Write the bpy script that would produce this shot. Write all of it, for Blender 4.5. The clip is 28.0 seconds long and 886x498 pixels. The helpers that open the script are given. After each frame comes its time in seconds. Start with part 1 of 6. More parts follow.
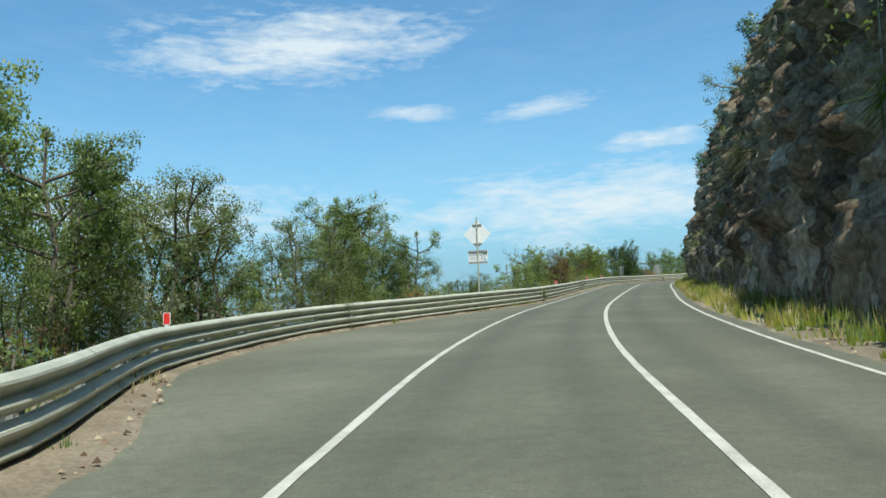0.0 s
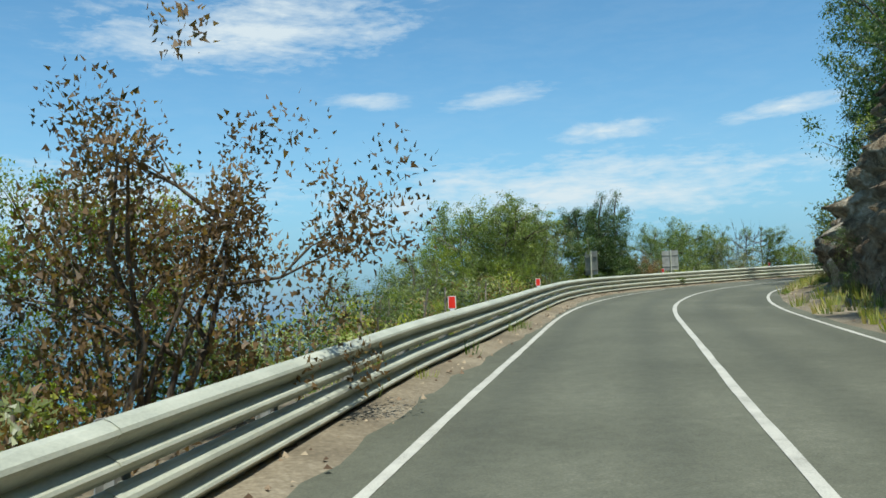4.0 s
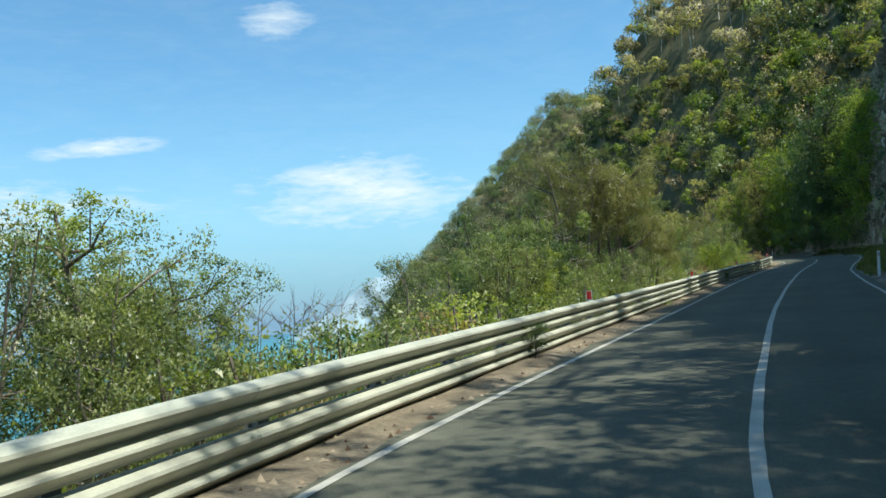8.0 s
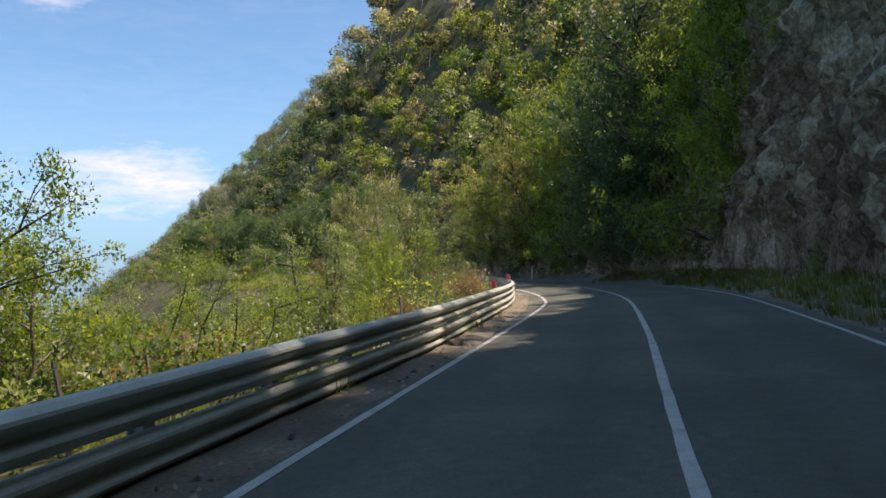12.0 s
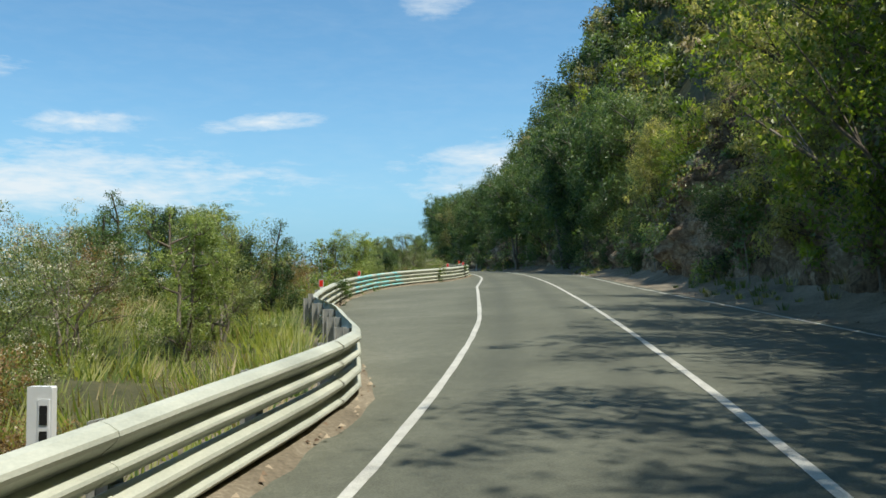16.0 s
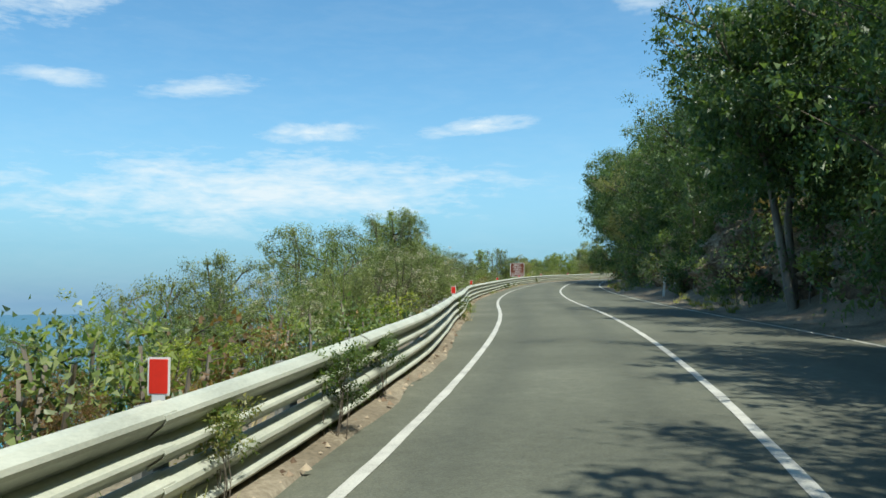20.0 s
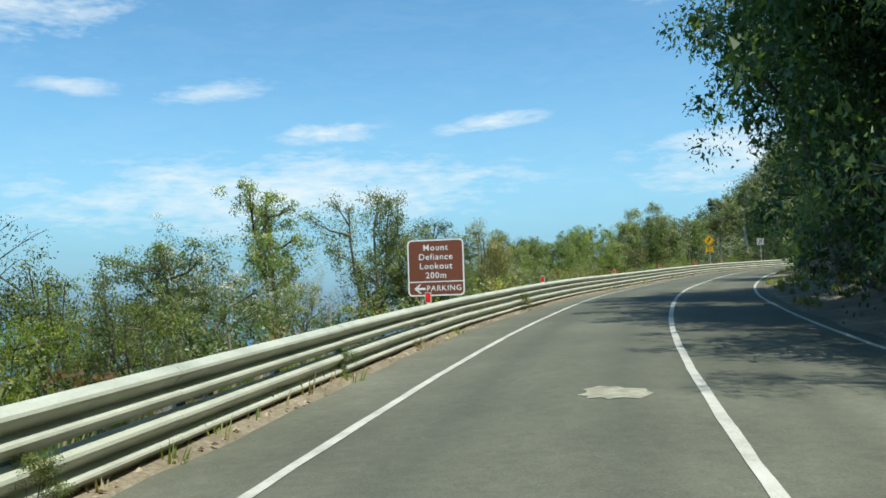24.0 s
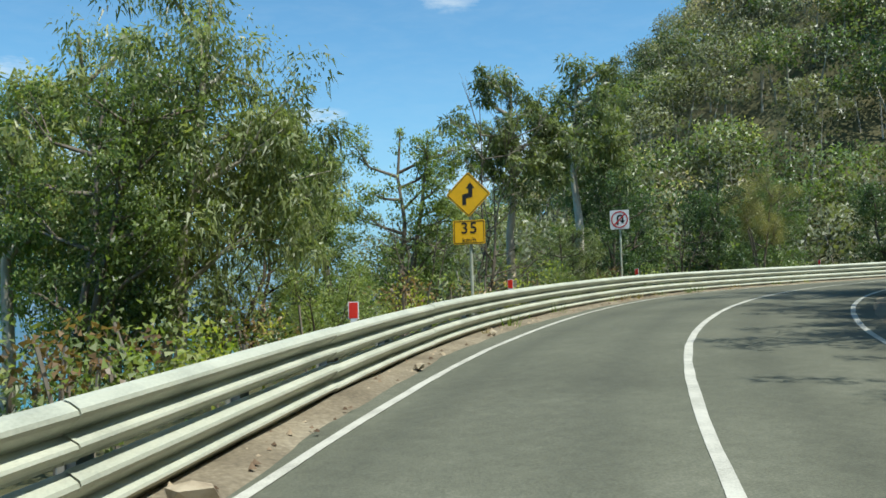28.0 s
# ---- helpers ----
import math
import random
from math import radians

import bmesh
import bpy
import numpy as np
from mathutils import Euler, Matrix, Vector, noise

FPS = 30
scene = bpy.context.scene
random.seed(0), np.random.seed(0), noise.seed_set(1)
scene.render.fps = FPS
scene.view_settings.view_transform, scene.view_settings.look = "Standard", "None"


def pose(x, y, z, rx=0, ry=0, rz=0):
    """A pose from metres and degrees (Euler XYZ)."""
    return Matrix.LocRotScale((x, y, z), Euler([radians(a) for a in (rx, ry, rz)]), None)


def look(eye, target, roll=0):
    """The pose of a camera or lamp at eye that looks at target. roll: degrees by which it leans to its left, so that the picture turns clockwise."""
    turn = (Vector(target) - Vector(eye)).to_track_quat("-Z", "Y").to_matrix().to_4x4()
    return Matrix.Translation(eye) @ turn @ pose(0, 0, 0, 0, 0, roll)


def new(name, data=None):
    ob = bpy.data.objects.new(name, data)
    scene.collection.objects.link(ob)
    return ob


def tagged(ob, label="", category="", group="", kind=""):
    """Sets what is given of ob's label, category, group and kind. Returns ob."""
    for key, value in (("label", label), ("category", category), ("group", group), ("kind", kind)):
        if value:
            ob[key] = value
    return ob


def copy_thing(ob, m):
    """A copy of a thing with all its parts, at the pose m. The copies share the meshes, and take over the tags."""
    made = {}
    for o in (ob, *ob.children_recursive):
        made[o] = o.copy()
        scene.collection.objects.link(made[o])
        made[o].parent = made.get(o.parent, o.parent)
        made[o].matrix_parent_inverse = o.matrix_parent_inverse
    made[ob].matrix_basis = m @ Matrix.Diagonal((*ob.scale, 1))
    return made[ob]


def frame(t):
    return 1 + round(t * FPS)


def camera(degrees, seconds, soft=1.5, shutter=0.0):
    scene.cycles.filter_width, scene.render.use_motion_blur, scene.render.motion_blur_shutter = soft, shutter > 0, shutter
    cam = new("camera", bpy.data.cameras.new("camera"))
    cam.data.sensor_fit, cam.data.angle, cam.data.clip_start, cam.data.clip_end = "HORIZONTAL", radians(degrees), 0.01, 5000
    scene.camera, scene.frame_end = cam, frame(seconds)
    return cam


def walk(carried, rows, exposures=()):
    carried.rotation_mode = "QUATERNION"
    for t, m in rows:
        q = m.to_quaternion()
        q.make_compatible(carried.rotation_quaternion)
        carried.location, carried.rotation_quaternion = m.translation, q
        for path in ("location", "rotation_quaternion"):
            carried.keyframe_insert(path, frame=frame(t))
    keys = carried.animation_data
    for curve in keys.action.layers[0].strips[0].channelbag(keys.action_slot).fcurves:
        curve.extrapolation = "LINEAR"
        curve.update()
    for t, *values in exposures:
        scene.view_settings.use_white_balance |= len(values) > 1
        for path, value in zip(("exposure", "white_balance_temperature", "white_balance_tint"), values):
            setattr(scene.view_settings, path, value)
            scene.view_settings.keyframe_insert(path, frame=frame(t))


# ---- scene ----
cam = camera(55.33, 28.0, soft=1.6)
PATH = [
    (0.0, pose(-0.011, 0.087, 1.404, 94.74, 1.92, -0.05)),
    (0.5, pose(1.115, 6.468, 1.749, 94.61, 2.11, 2.92)),
    (1.0, pose(2.002, 12.933, 2.089, 94.67, 2.23, 3.09)),
    (1.5, pose(2.983, 19.352, 2.439, 94.62, 2.35, 1.88)),
    (2.0, pose(4.193, 25.792, 2.779, 94.47, 2.66, 0.36)),
    (2.5, pose(5.557, 32.216, 3.118, 94.20, 2.17, -1.25)),
    (3.0, pose(7.031, 38.604, 3.436, 94.10, 2.02, -2.32)),
    (3.5, pose(8.586, 44.963, 3.744, 94.01, 1.86, -2.85)),
    (4.0, pose(10.179, 51.297, 4.048, 93.93, 1.70, -3.15)),
    (4.5, pose(11.814, 57.604, 4.349, 93.81, 1.54, -3.76)),
    (5.0, pose(13.562, 63.855, 4.650, 93.73, 1.57, -5.55)),
    (5.5, pose(15.833, 70.346, 4.996, 93.68, 2.21, -7.66)),
    (6.0, pose(18.416, 76.456, 5.332, 93.60, 3.59, -11.68)),
    (6.5, pose(20.885, 81.420, 5.585, 94.09, 4.05, -18.06)),
    (7.0, pose(23.927, 86.091, 5.835, 94.18, 4.03, -28.57)),
    (7.5, pose(28.414, 90.685, 6.136, 94.40, 4.12, -38.49)),
    (8.0, pose(33.689, 94.340, 6.434, 94.35, 4.13, -47.45)),
    (8.5, pose(39.153, 97.113, 6.691, 93.73, 2.83, -54.89)),
    (9.0, pose(44.854, 99.259, 6.919, 93.51, 2.37, -59.18)),
    (9.5, pose(50.663, 101.149, 7.146, 93.49, 2.54, -60.37)),
    (10.0, pose(56.470, 103.130, 7.378, 93.60, 2.79, -60.00)),
    (10.5, pose(62.342, 105.206, 7.620, 93.65, 2.34, -59.82)),
    (11.0, pose(68.455, 107.307, 7.916, 93.81, 2.18, -60.09)),
    (11.5, pose(74.840, 109.492, 8.233, 93.91, 2.03, -60.96)),
    (12.0, pose(81.294, 111.573, 8.558, 93.92, 1.83, -62.02)),
    (12.5, pose(87.702, 113.655, 8.928, 94.01, 1.47, -62.27)),
    (13.0, pose(94.201, 115.578, 9.286, 93.88, 1.27, -61.39)),
    (13.5, pose(100.685, 117.639, 9.629, 93.72, 1.05, -59.47)),
    (14.0, pose(107.111, 119.959, 9.961, 93.49, 0.78, -56.51)),
    (14.5, pose(113.419, 122.647, 10.280, 93.12, 0.49, -52.53)),
    (15.0, pose(119.538, 125.795, 10.592, 93.18, 0.50, -47.46)),
    (15.5, pose(125.152, 129.743, 10.924, 93.31, 0.76, -42.46)),
    (16.0, pose(130.484, 133.971, 11.268, 93.49, 0.65, -37.77)),
    (16.5, pose(135.414, 138.627, 11.548, 93.74, 0.02, -34.53)),
    (17.0, pose(140.222, 143.264, 11.853, 94.55, -0.07, -32.75)),
    (17.5, pose(144.711, 148.089, 12.277, 94.85, 0.74, -31.05)),
    (18.0, pose(149.121, 152.981, 12.700, 94.65, 0.99, -30.07)),
    (18.5, pose(153.903, 158.346, 13.144, 94.75, 1.46, -29.32)),
    (19.0, pose(158.628, 163.947, 13.584, 94.56, 2.20, -28.04)),
    (19.5, pose(162.949, 169.767, 13.950, 93.95, 1.03, -26.26)),
    (20.0, pose(167.351, 175.690, 14.302, 93.63, 0.10, -23.40)),
    (20.5, pose(171.544, 181.912, 14.663, 93.19, -0.21, -20.69)),
    (21.0, pose(175.343, 188.223, 14.989, 92.91, -0.09, -19.03)),
    (21.5, pose(178.899, 194.541, 15.262, 93.06, 0.49, -17.76)),
    (22.0, pose(182.312, 200.867, 15.517, 93.06, 0.93, -17.05)),
    (22.5, pose(185.690, 207.152, 15.763, 93.10, 1.33, -17.53)),
    (23.0, pose(189.161, 213.333, 16.006, 93.17, 1.73, -19.14)),
    (23.5, pose(192.808, 219.371, 16.254, 93.31, 2.14, -21.15)),
    (24.0, pose(196.611, 225.284, 16.507, 93.45, 1.81, -22.15)),
    (24.5, pose(200.446, 231.112, 16.773, 93.71, 2.19, -23.60)),
    (25.0, pose(204.498, 236.785, 17.050, 93.68, 2.84, -25.37)),
    (25.5, pose(208.797, 242.370, 17.338, 93.67, 2.99, -27.28)),
    (26.0, pose(213.324, 247.784, 17.631, 93.79, 3.39, -29.49)),
    (26.5, pose(217.945, 253.042, 17.938, 93.79, 3.81, -31.64)),
    (27.0, pose(222.736, 257.965, 18.211, 93.47, 3.11, -33.00)),
    (27.5, pose(227.366, 262.595, 18.463, 93.21, 2.19, -34.19)),
    (28.0, pose(231.808, 266.846, 18.694, 93.04, 1.55, -36.18)),
]
walk(cam, PATH, [(0, .24, 6300, 3), (1.2, .26, 6300, 3), (2.0, 0.0, 6300, 3), (3.0, .1, 6300, 3), (4.8, .2, 6300, 3), (6.0, .36, 6300, 3), (7.2, .24, 6300, 3), (8.0, .46, 6400, 3), (9.0, .36, 6400, 7), (9.6, .74, 7150, 26), (10.2, .84, 7200, 31), (10.9, .34, 6600, 16), (11.9, .5, 7000, 25), (12.5, .5, 7000, 27), (14.5, 1.0, 6750, 44), (15.1, .9, 6750, 44), (16.0, .26, 6500, 7), (16.8, .3, 6300, 3), (28, .32, 6300, 3)])

# ---- light ----
SUN_AZ, SUN_EL = 168.0, 65.0          # degrees clockwise from +y, and above the horizon
sun_way = Vector((math.sin(radians(SUN_AZ)) * math.cos(radians(SUN_EL)), math.cos(radians(SUN_AZ)) * math.cos(radians(SUN_EL)), math.sin(radians(SUN_EL))))
sun_data = bpy.data.lights.new("sun", "SUN")
sun_data.energy, sun_data.angle, sun_data.color = 5.0, radians(0.6), (1.0, 0.95, 0.86)
sun = new("sun", sun_data)
sun.matrix_world = look((0, 0, 120), tuple(Vector((0, 0, 120)) - sun_way))


def tree_of(mat):
    return mat.node_tree.nodes, mat.node_tree.links


def node(nodes, kind, **values):
    n = nodes.new(kind)
    for key, value in values.items():
        n.inputs[key].default_value = value
    return n


world = bpy.data.worlds.new("sky")
scene.world = world
world.use_nodes = True
wn, wl = world.node_tree.nodes, world.node_tree.links
wn.clear()


def math_node(nodes, links, op, a, b=None, c=None, clamp=False):
    n = nodes.new("ShaderNodeMath")
    n.operation, n.use_clamp = op, clamp
    for i, v in enumerate((a, b, c)):
        if v is None:
            continue
        if isinstance(v, (int, float)):
            n.inputs[i].default_value = v
        else:
            links.new(v, n.inputs[i])
    return n.outputs[0]


def ramp(nodes, links, value, stops):
    n = nodes.new("ShaderNodeValToRGB")
    el = n.color_ramp.elements
    while len(el) < len(stops):
        el.new(0.5)
    for e, (at_, col) in zip(el, stops):
        e.position = at_
        e.color = (*col, 1) if len(col) == 3 else col
    links.new(value, n.inputs[0])
    return n.outputs[0]


def build_sky():
    sky = wn.new("ShaderNodeTexSky")
    sky.sky_type, sky.sun_disc = "NISHITA", False
    sky.sun_elevation, sky.sun_rotation = radians(SUN_EL), radians(SUN_AZ)
    sky.air_density, sky.dust_density, sky.ozone_density, sky.altitude = 1.0, 0.6, 1.6, 60
    co = wn.new("ShaderNodeTexCoord").outputs["Generated"]
    sep = wn.new("ShaderNodeSeparateXYZ")
    wl.new(co, sep.inputs[0])
    m = lambda op, a, b=None, c=None, clamp=False: math_node(wn, wl, op, a, b, c, clamp)
    az = m("MULTIPLY", m("ARCTAN2", sep.outputs[0], sep.outputs[1]), 180 / math.pi)
    el = m("MULTIPLY", m("ARCSINE", sep.outputs[2]), 180 / math.pi)
    flat = wn.new("ShaderNodeCombineXYZ")
    wl.new(m("MULTIPLY", az, 0.11), flat.inputs[0])
    wl.new(m("MULTIPLY", el, 0.42), flat.inputs[1])
    wisp = node(wn, "ShaderNodeTexNoise", Scale=1.6, Detail=7.0, Roughness=0.62, Distortion=0.5)
    wl.new(flat.outputs[0], wisp.inputs["Vector"])
    fine = node(wn, "ShaderNodeTexNoise", Scale=5.5, Detail=5.0, Roughness=0.6, Distortion=0.3)
    wl.new(flat.outputs[0], fine.inputs["Vector"])
    grain = m("ADD", m("MULTIPLY", wisp.outputs[0], 0.65), m("MULTIPLY", fine.outputs[0], 0.35))
    total = None
    # clouds: bearing, height, half width, half height (degrees), slant, density
    for ca, ce, wa, we, slant, dens in CLOUDS:
        da = m("SUBTRACT", az, ca)
        de = m("SUBTRACT", m("SUBTRACT", el, ce), m("MULTIPLY", da, slant))
        r = m("SQRT", m("ADD", m("POWER", m("DIVIDE", da, wa), 2), m("POWER", m("DIVIDE", de, we), 2)))
        body = m("SUBTRACT", 1.0, r)
        v = m("MULTIPLY", m("ADD", m("MULTIPLY", body, 0.9), m("MULTIPLY", m("SUBTRACT", grain, 0.5), 3.4), None), dens)
        v = m("MULTIPLY", v, m("MULTIPLY", m("ADD", body, 0.35), 2.0, None, True), None, True)
        total = v if total is None else m("MAXIMUM", total, v)
    # thin veil, and haze low over the sea
    veil = m("MULTIPLY", m("SUBTRACT", grain, 0.44), 1.6, None, True)
    total = m("MAXIMUM", total, m("MULTIPLY", veil, 0.16))
    haze = m("POWER", m("SUBTRACT", 1.0, m("DIVIDE", m("ABSOLUTE", el), 17.0), None, True), 1.6, None, True)
    deep = wn.new("ShaderNodeMix")
    deep.data_type, deep.blend_type = "RGBA", "MULTIPLY"
    deep.inputs[0].default_value = 1.0
    wl.new(sky.outputs[0], deep.inputs[6])
    deep.inputs[7].default_value = SKY_TINT
    dim = wn.new("ShaderNodeMix")
    dim.data_type = "RGBA"
    wl.new(m("MULTIPLY", haze, 0.85), dim.inputs[0])
    wl.new(deep.outputs[2], dim.inputs[6])
    low = ramp(wn, wl, m("DIVIDE", m("ABSOLUTE", el), 12.0, None, True), [(0.0, HAZE_LOW), (0.3, HAZE_LOW), (0.62, HAZE_COLOUR)])
    wl.new(low, dim.inputs[7])
    mix = wn.new("ShaderNodeMix")
    mix.data_type = "RGBA"
    wl.new(m("MULTIPLY", total, 0.92), mix.inputs[0])
    wl.new(dim.outputs[2], mix.inputs[6])
    mix.inputs[7].default_value = CLOUD_COLOUR
    bg = wn.new("ShaderNodeBackground")
    bg.inputs[1].default_value = SKY_STRENGTH
    wl.new(mix.outputs[2], bg.inputs[0])
    wl.new(bg.outputs[0], wn.new("ShaderNodeOutputWorld").inputs[0])


SKY_STRENGTH = 0.13
SKY_TINT = (0.68, 1.0, 1.08, 1)
CLOUD_COLOUR = (5.3, 5.7, 6.05, 1)
HAZE_COLOUR = (2.3, 3.5, 4.6)
HAZE_LOW = (1.25, 2.25, 3.7)
CLOUDS = [
    (-9.6, 18.2, 12.6, 2.8, 0.07, 1.0), (-1.6, 13.9, 3.0, 0.75, -0.02, 0.75), (7.4, 14.0, 5.2, 0.8, 0.16, 0.75),
    (14.3, 11.3, 4.0, 0.75, 0.06, 0.95), (25.8, 11.9, 4.5, 0.7, 0.08, 0.95), (11, 7.4, 18, 2.9, 0.03, 1.0),
    (42.5, 8.6, 8.5, 2.6, 0.0, 0.95), (37.5, 20, 2.6, 1.3, 0.0, 0.7), (-20, 7.2, 15, 2.6, 0.0, 0.9),
]
build_sky()


# ---- materials ----
def surface(name, colours, scale=4.0, rough=0.85, bump=0.3, fine=40.0, detail=6.0, metallic=0.0, island=0.0, grain=0.25, spec=0.3, stretch=(1, 1, 1), obj=0.0, depth=0.02):
    """A procedural surface: two scales of noise over a colour ramp, roughness variation and bump."""
    mat = bpy.data.materials.new(name)
    mat.use_nodes = True
    nodes, links = tree_of(mat)
    bs = nodes["Principled BSDF"]
    co = nodes.new("ShaderNodeTexCoord")
    mp = nodes.new("ShaderNodeMapping")
    mp.inputs["Scale"].default_value = stretch
    links.new(co.outputs["Object"], mp.inputs[0])
    big = node(nodes, "ShaderNodeTexNoise", Scale=scale, Detail=detail, Roughness=0.6)
    small = node(nodes, "ShaderNodeTexNoise", Scale=fine, Detail=4.0, Roughness=0.65)
    links.new(mp.outputs[0], big.inputs["Vector"])
    links.new(mp.outputs[0], small.inputs["Vector"])
    v = math_node(nodes, links, "ADD", math_node(nodes, links, "MULTIPLY", big.outputs[0], 1 - grain), math_node(nodes, links, "MULTIPLY", small.outputs[0], grain))
    if island:
        geo = nodes.new("ShaderNodeNewGeometry")
        v = math_node(nodes, links, "ADD", v, math_node(nodes, links, "MULTIPLY", math_node(nodes, links, "SUBTRACT", geo.outputs["Random Per Island"], 0.5), island))
    if obj:
        info = nodes.new("ShaderNodeObjectInfo")
        v = math_node(nodes, links, "ADD", v, math_node(nodes, links, "MULTIPLY", math_node(nodes, links, "SUBTRACT", info.outputs["Random"], 0.5), obj))
    n = len(colours)
    col = ramp(nodes, links, v, [(0.3 + 0.4 * i / max(n - 1, 1), c) for i, c in enumerate(colours)])
    links.new(col, bs.inputs["Base Color"])
    links.new(math_node(nodes, links, "ADD", rough - 0.1, math_node(nodes, links, "MULTIPLY", small.outputs[0], 0.2), None, True), bs.inputs["Roughness"])
    bs.inputs["Metallic"].default_value = metallic
    bs.inputs["Specular IOR Level"].default_value = spec
    if bump:
        b = nodes.new("ShaderNodeBump")
        b.inputs["Strength"].default_value, b.inputs["Distance"].default_value = bump, depth
        links.new(v, b.inputs["Height"])
        links.new(b.outputs[0], bs.inputs["Normal"])
    return mat


def leafy(name, colours, rough=0.42, light=0.42, island=0.45, obj=0.35):
    """Foliage: each leaf its own tone, thin enough to let some light through."""
    mat = bpy.data.materials.new(name)
    mat.use_nodes = True
    nodes, links = tree_of(mat)
    bs = nodes["Principled BSDF"]
    geo = nodes.new("ShaderNodeNewGeometry")
    info = nodes.new("ShaderNodeObjectInfo")
    co = nodes.new("ShaderNodeTexCoord")
    patch = node(nodes, "ShaderNodeTexNoise", Scale=0.9, Detail=3.0)
    links.new(co.outputs["Object"], patch.inputs["Vector"])
    v = math_node(nodes, links, "ADD", math_node(nodes, links, "MULTIPLY", math_node(nodes, links, "ADD", geo.outputs["Random Per Island"], 0.5), island * 0.5), math_node(nodes, links, "MULTIPLY", patch.outputs[0], 0.7))
    v = math_node(nodes, links, "ADD", v, math_node(nodes, links, "MULTIPLY", math_node(nodes, links, "SUBTRACT", info.outputs["Random"], 0.5), obj))
    tone = nodes.new("ShaderNodeAttribute")
    tone.attribute_name = "tone"
    v = math_node(nodes, links, "ADD", v, tone.outputs["Fac"])
    n = len(colours)
    col = ramp(nodes, links, v, [(0.2 + 0.8 * i / (n - 1), c) for i, c in enumerate(colours)])
    links.new(col, bs.inputs["Base Color"])
    bs.inputs["Roughness"].default_value = rough
    bs.inputs["Specular IOR Level"].default_value = 0.5
    tr = nodes.new("ShaderNodeBsdfTranslucent")
    gain = nodes.new("ShaderNodeMix")
    gain.data_type, gain.blend_type = "RGBA", "MULTIPLY"
    gain.inputs[0].default_value = 1.0
    links.new(col, gain.inputs[6])
    gain.inputs[7].default_value = (1.5, 1.6, 0.7, 1)
    links.new(gain.outputs[2], tr.inputs[0])
    mix = nodes.new("ShaderNodeMixShader")
    mix.inputs[0].default_value = light
    links.new(bs.outputs[0], mix.inputs[1])
    links.new(tr.outputs[0], mix.inputs[2])
    links.new(mix.outputs[0], nodes["Material Output"].inputs[0])
    return mat


def plain(name, colour, rough=0.5, metallic=0.0, spec=0.4):
    return surface(name, [tuple(c * 0.86 for c in colour), colour, tuple(min(c * 1.08, 1) for c in colour)], scale=6, rough=rough, bump=0.08, fine=60, metallic=metallic, spec=spec, depth=0.004)




def asphalt_surface():
    """Chip-seal: speckle of stones, blotches, and wheel tracks by the mesh's distance from the centre line."""
    mat = bpy.data.materials.new("asphalt")
    mat.use_nodes = True
    nodes, links = tree_of(mat)
    bs = nodes["Principled BSDF"]
    m = lambda op, a, b=None, c=None, clamp=False: math_node(nodes, links, op, a, b, c, clamp)
    co = nodes.new("ShaderNodeTexCoord").outputs["Object"]
    chips = node(nodes, "ShaderNodeTexNoise", Scale=55.0, Detail=3.0, Roughness=0.7)
    mottle = node(nodes, "ShaderNodeTexNoise", Scale=7.0, Detail=5.0, Roughness=0.65)
    blotch = node(nodes, "ShaderNodeTexNoise", Scale=0.35, Detail=5.0, Roughness=0.6)
    for t in (chips, mottle, blotch):
        links.new(co, t.inputs["Vector"])
    lane = nodes.new("ShaderNodeAttribute")
    lane.attribute_name = "beside"
    u = lane.outputs["Fac"]
    tracks = None
    for c in (-2.2, -0.75, 0.8, 2.15):
        k = m("SUBTRACT", 1.0, m("DIVIDE", m("ABSOLUTE", m("SUBTRACT", u, c)), 0.42), None, True)
        tracks = k if tracks is None else m("ADD", tracks, k)
    shoulder = m("MULTIPLY", m("SUBTRACT", -3.0, u), 1.3, None, True)
    v = m("ADD", m("MULTIPLY", chips.outputs[0], 0.42), m("ADD", m("MULTIPLY", mottle.outputs[0], 0.22), m("MULTIPLY", blotch.outputs[0], 0.36)))
    v = m("ADD", m("SUBTRACT", v, m("MULTIPLY", tracks, m("MULTIPLY", blotch.outputs[0], 0.13))), m("MULTIPLY", shoulder, 0.05))
    col = ramp(nodes, links, v, [(0.3, (0.055, 0.057, 0.042)), (0.45, (0.092, 0.094, 0.068)), (0.55, (0.123, 0.125, 0.091)), (0.72, (0.21, 0.206, 0.155))])
    links.new(col, bs.inputs["Base Color"])
    links.new(m("SUBTRACT", 0.92, m("MULTIPLY", tracks, 0.08)), bs.inputs["Roughness"])
    bs.inputs["Specular IOR Level"].default_value = 0.3
    b = nodes.new("ShaderNodeBump")
    b.inputs["Strength"].default_value, b.inputs["Distance"].default_value = 0.6, 0.008
    links.new(chips.outputs[0], b.inputs["Height"])
    links.new(b.outputs[0], bs.inputs["Normal"])
    return mat


ASPHALT = asphalt_surface()
LINE_PAINT = surface("line_paint", [(0.2, 0.192, 0.16), (0.45, 0.435, 0.375), (0.58, 0.565, 0.49)], scale=3, rough=0.7, bump=0.3, fine=70, grain=0.5, depth=0.004)
DIRT = surface("dirt", [(0.08, 0.064, 0.043), (0.185, 0.152, 0.105), (0.34, 0.292, 0.21)], scale=0.9, rough=0.95, bump=0.8, fine=22, grain=0.45, depth=0.03)
EARTH = surface("earth", [(0.03, 0.034, 0.014), (0.07, 0.068, 0.03), (0.13, 0.11, 0.055)], scale=0.5, rough=0.95, bump=0.8, fine=8, grain=0.4, depth=0.08)


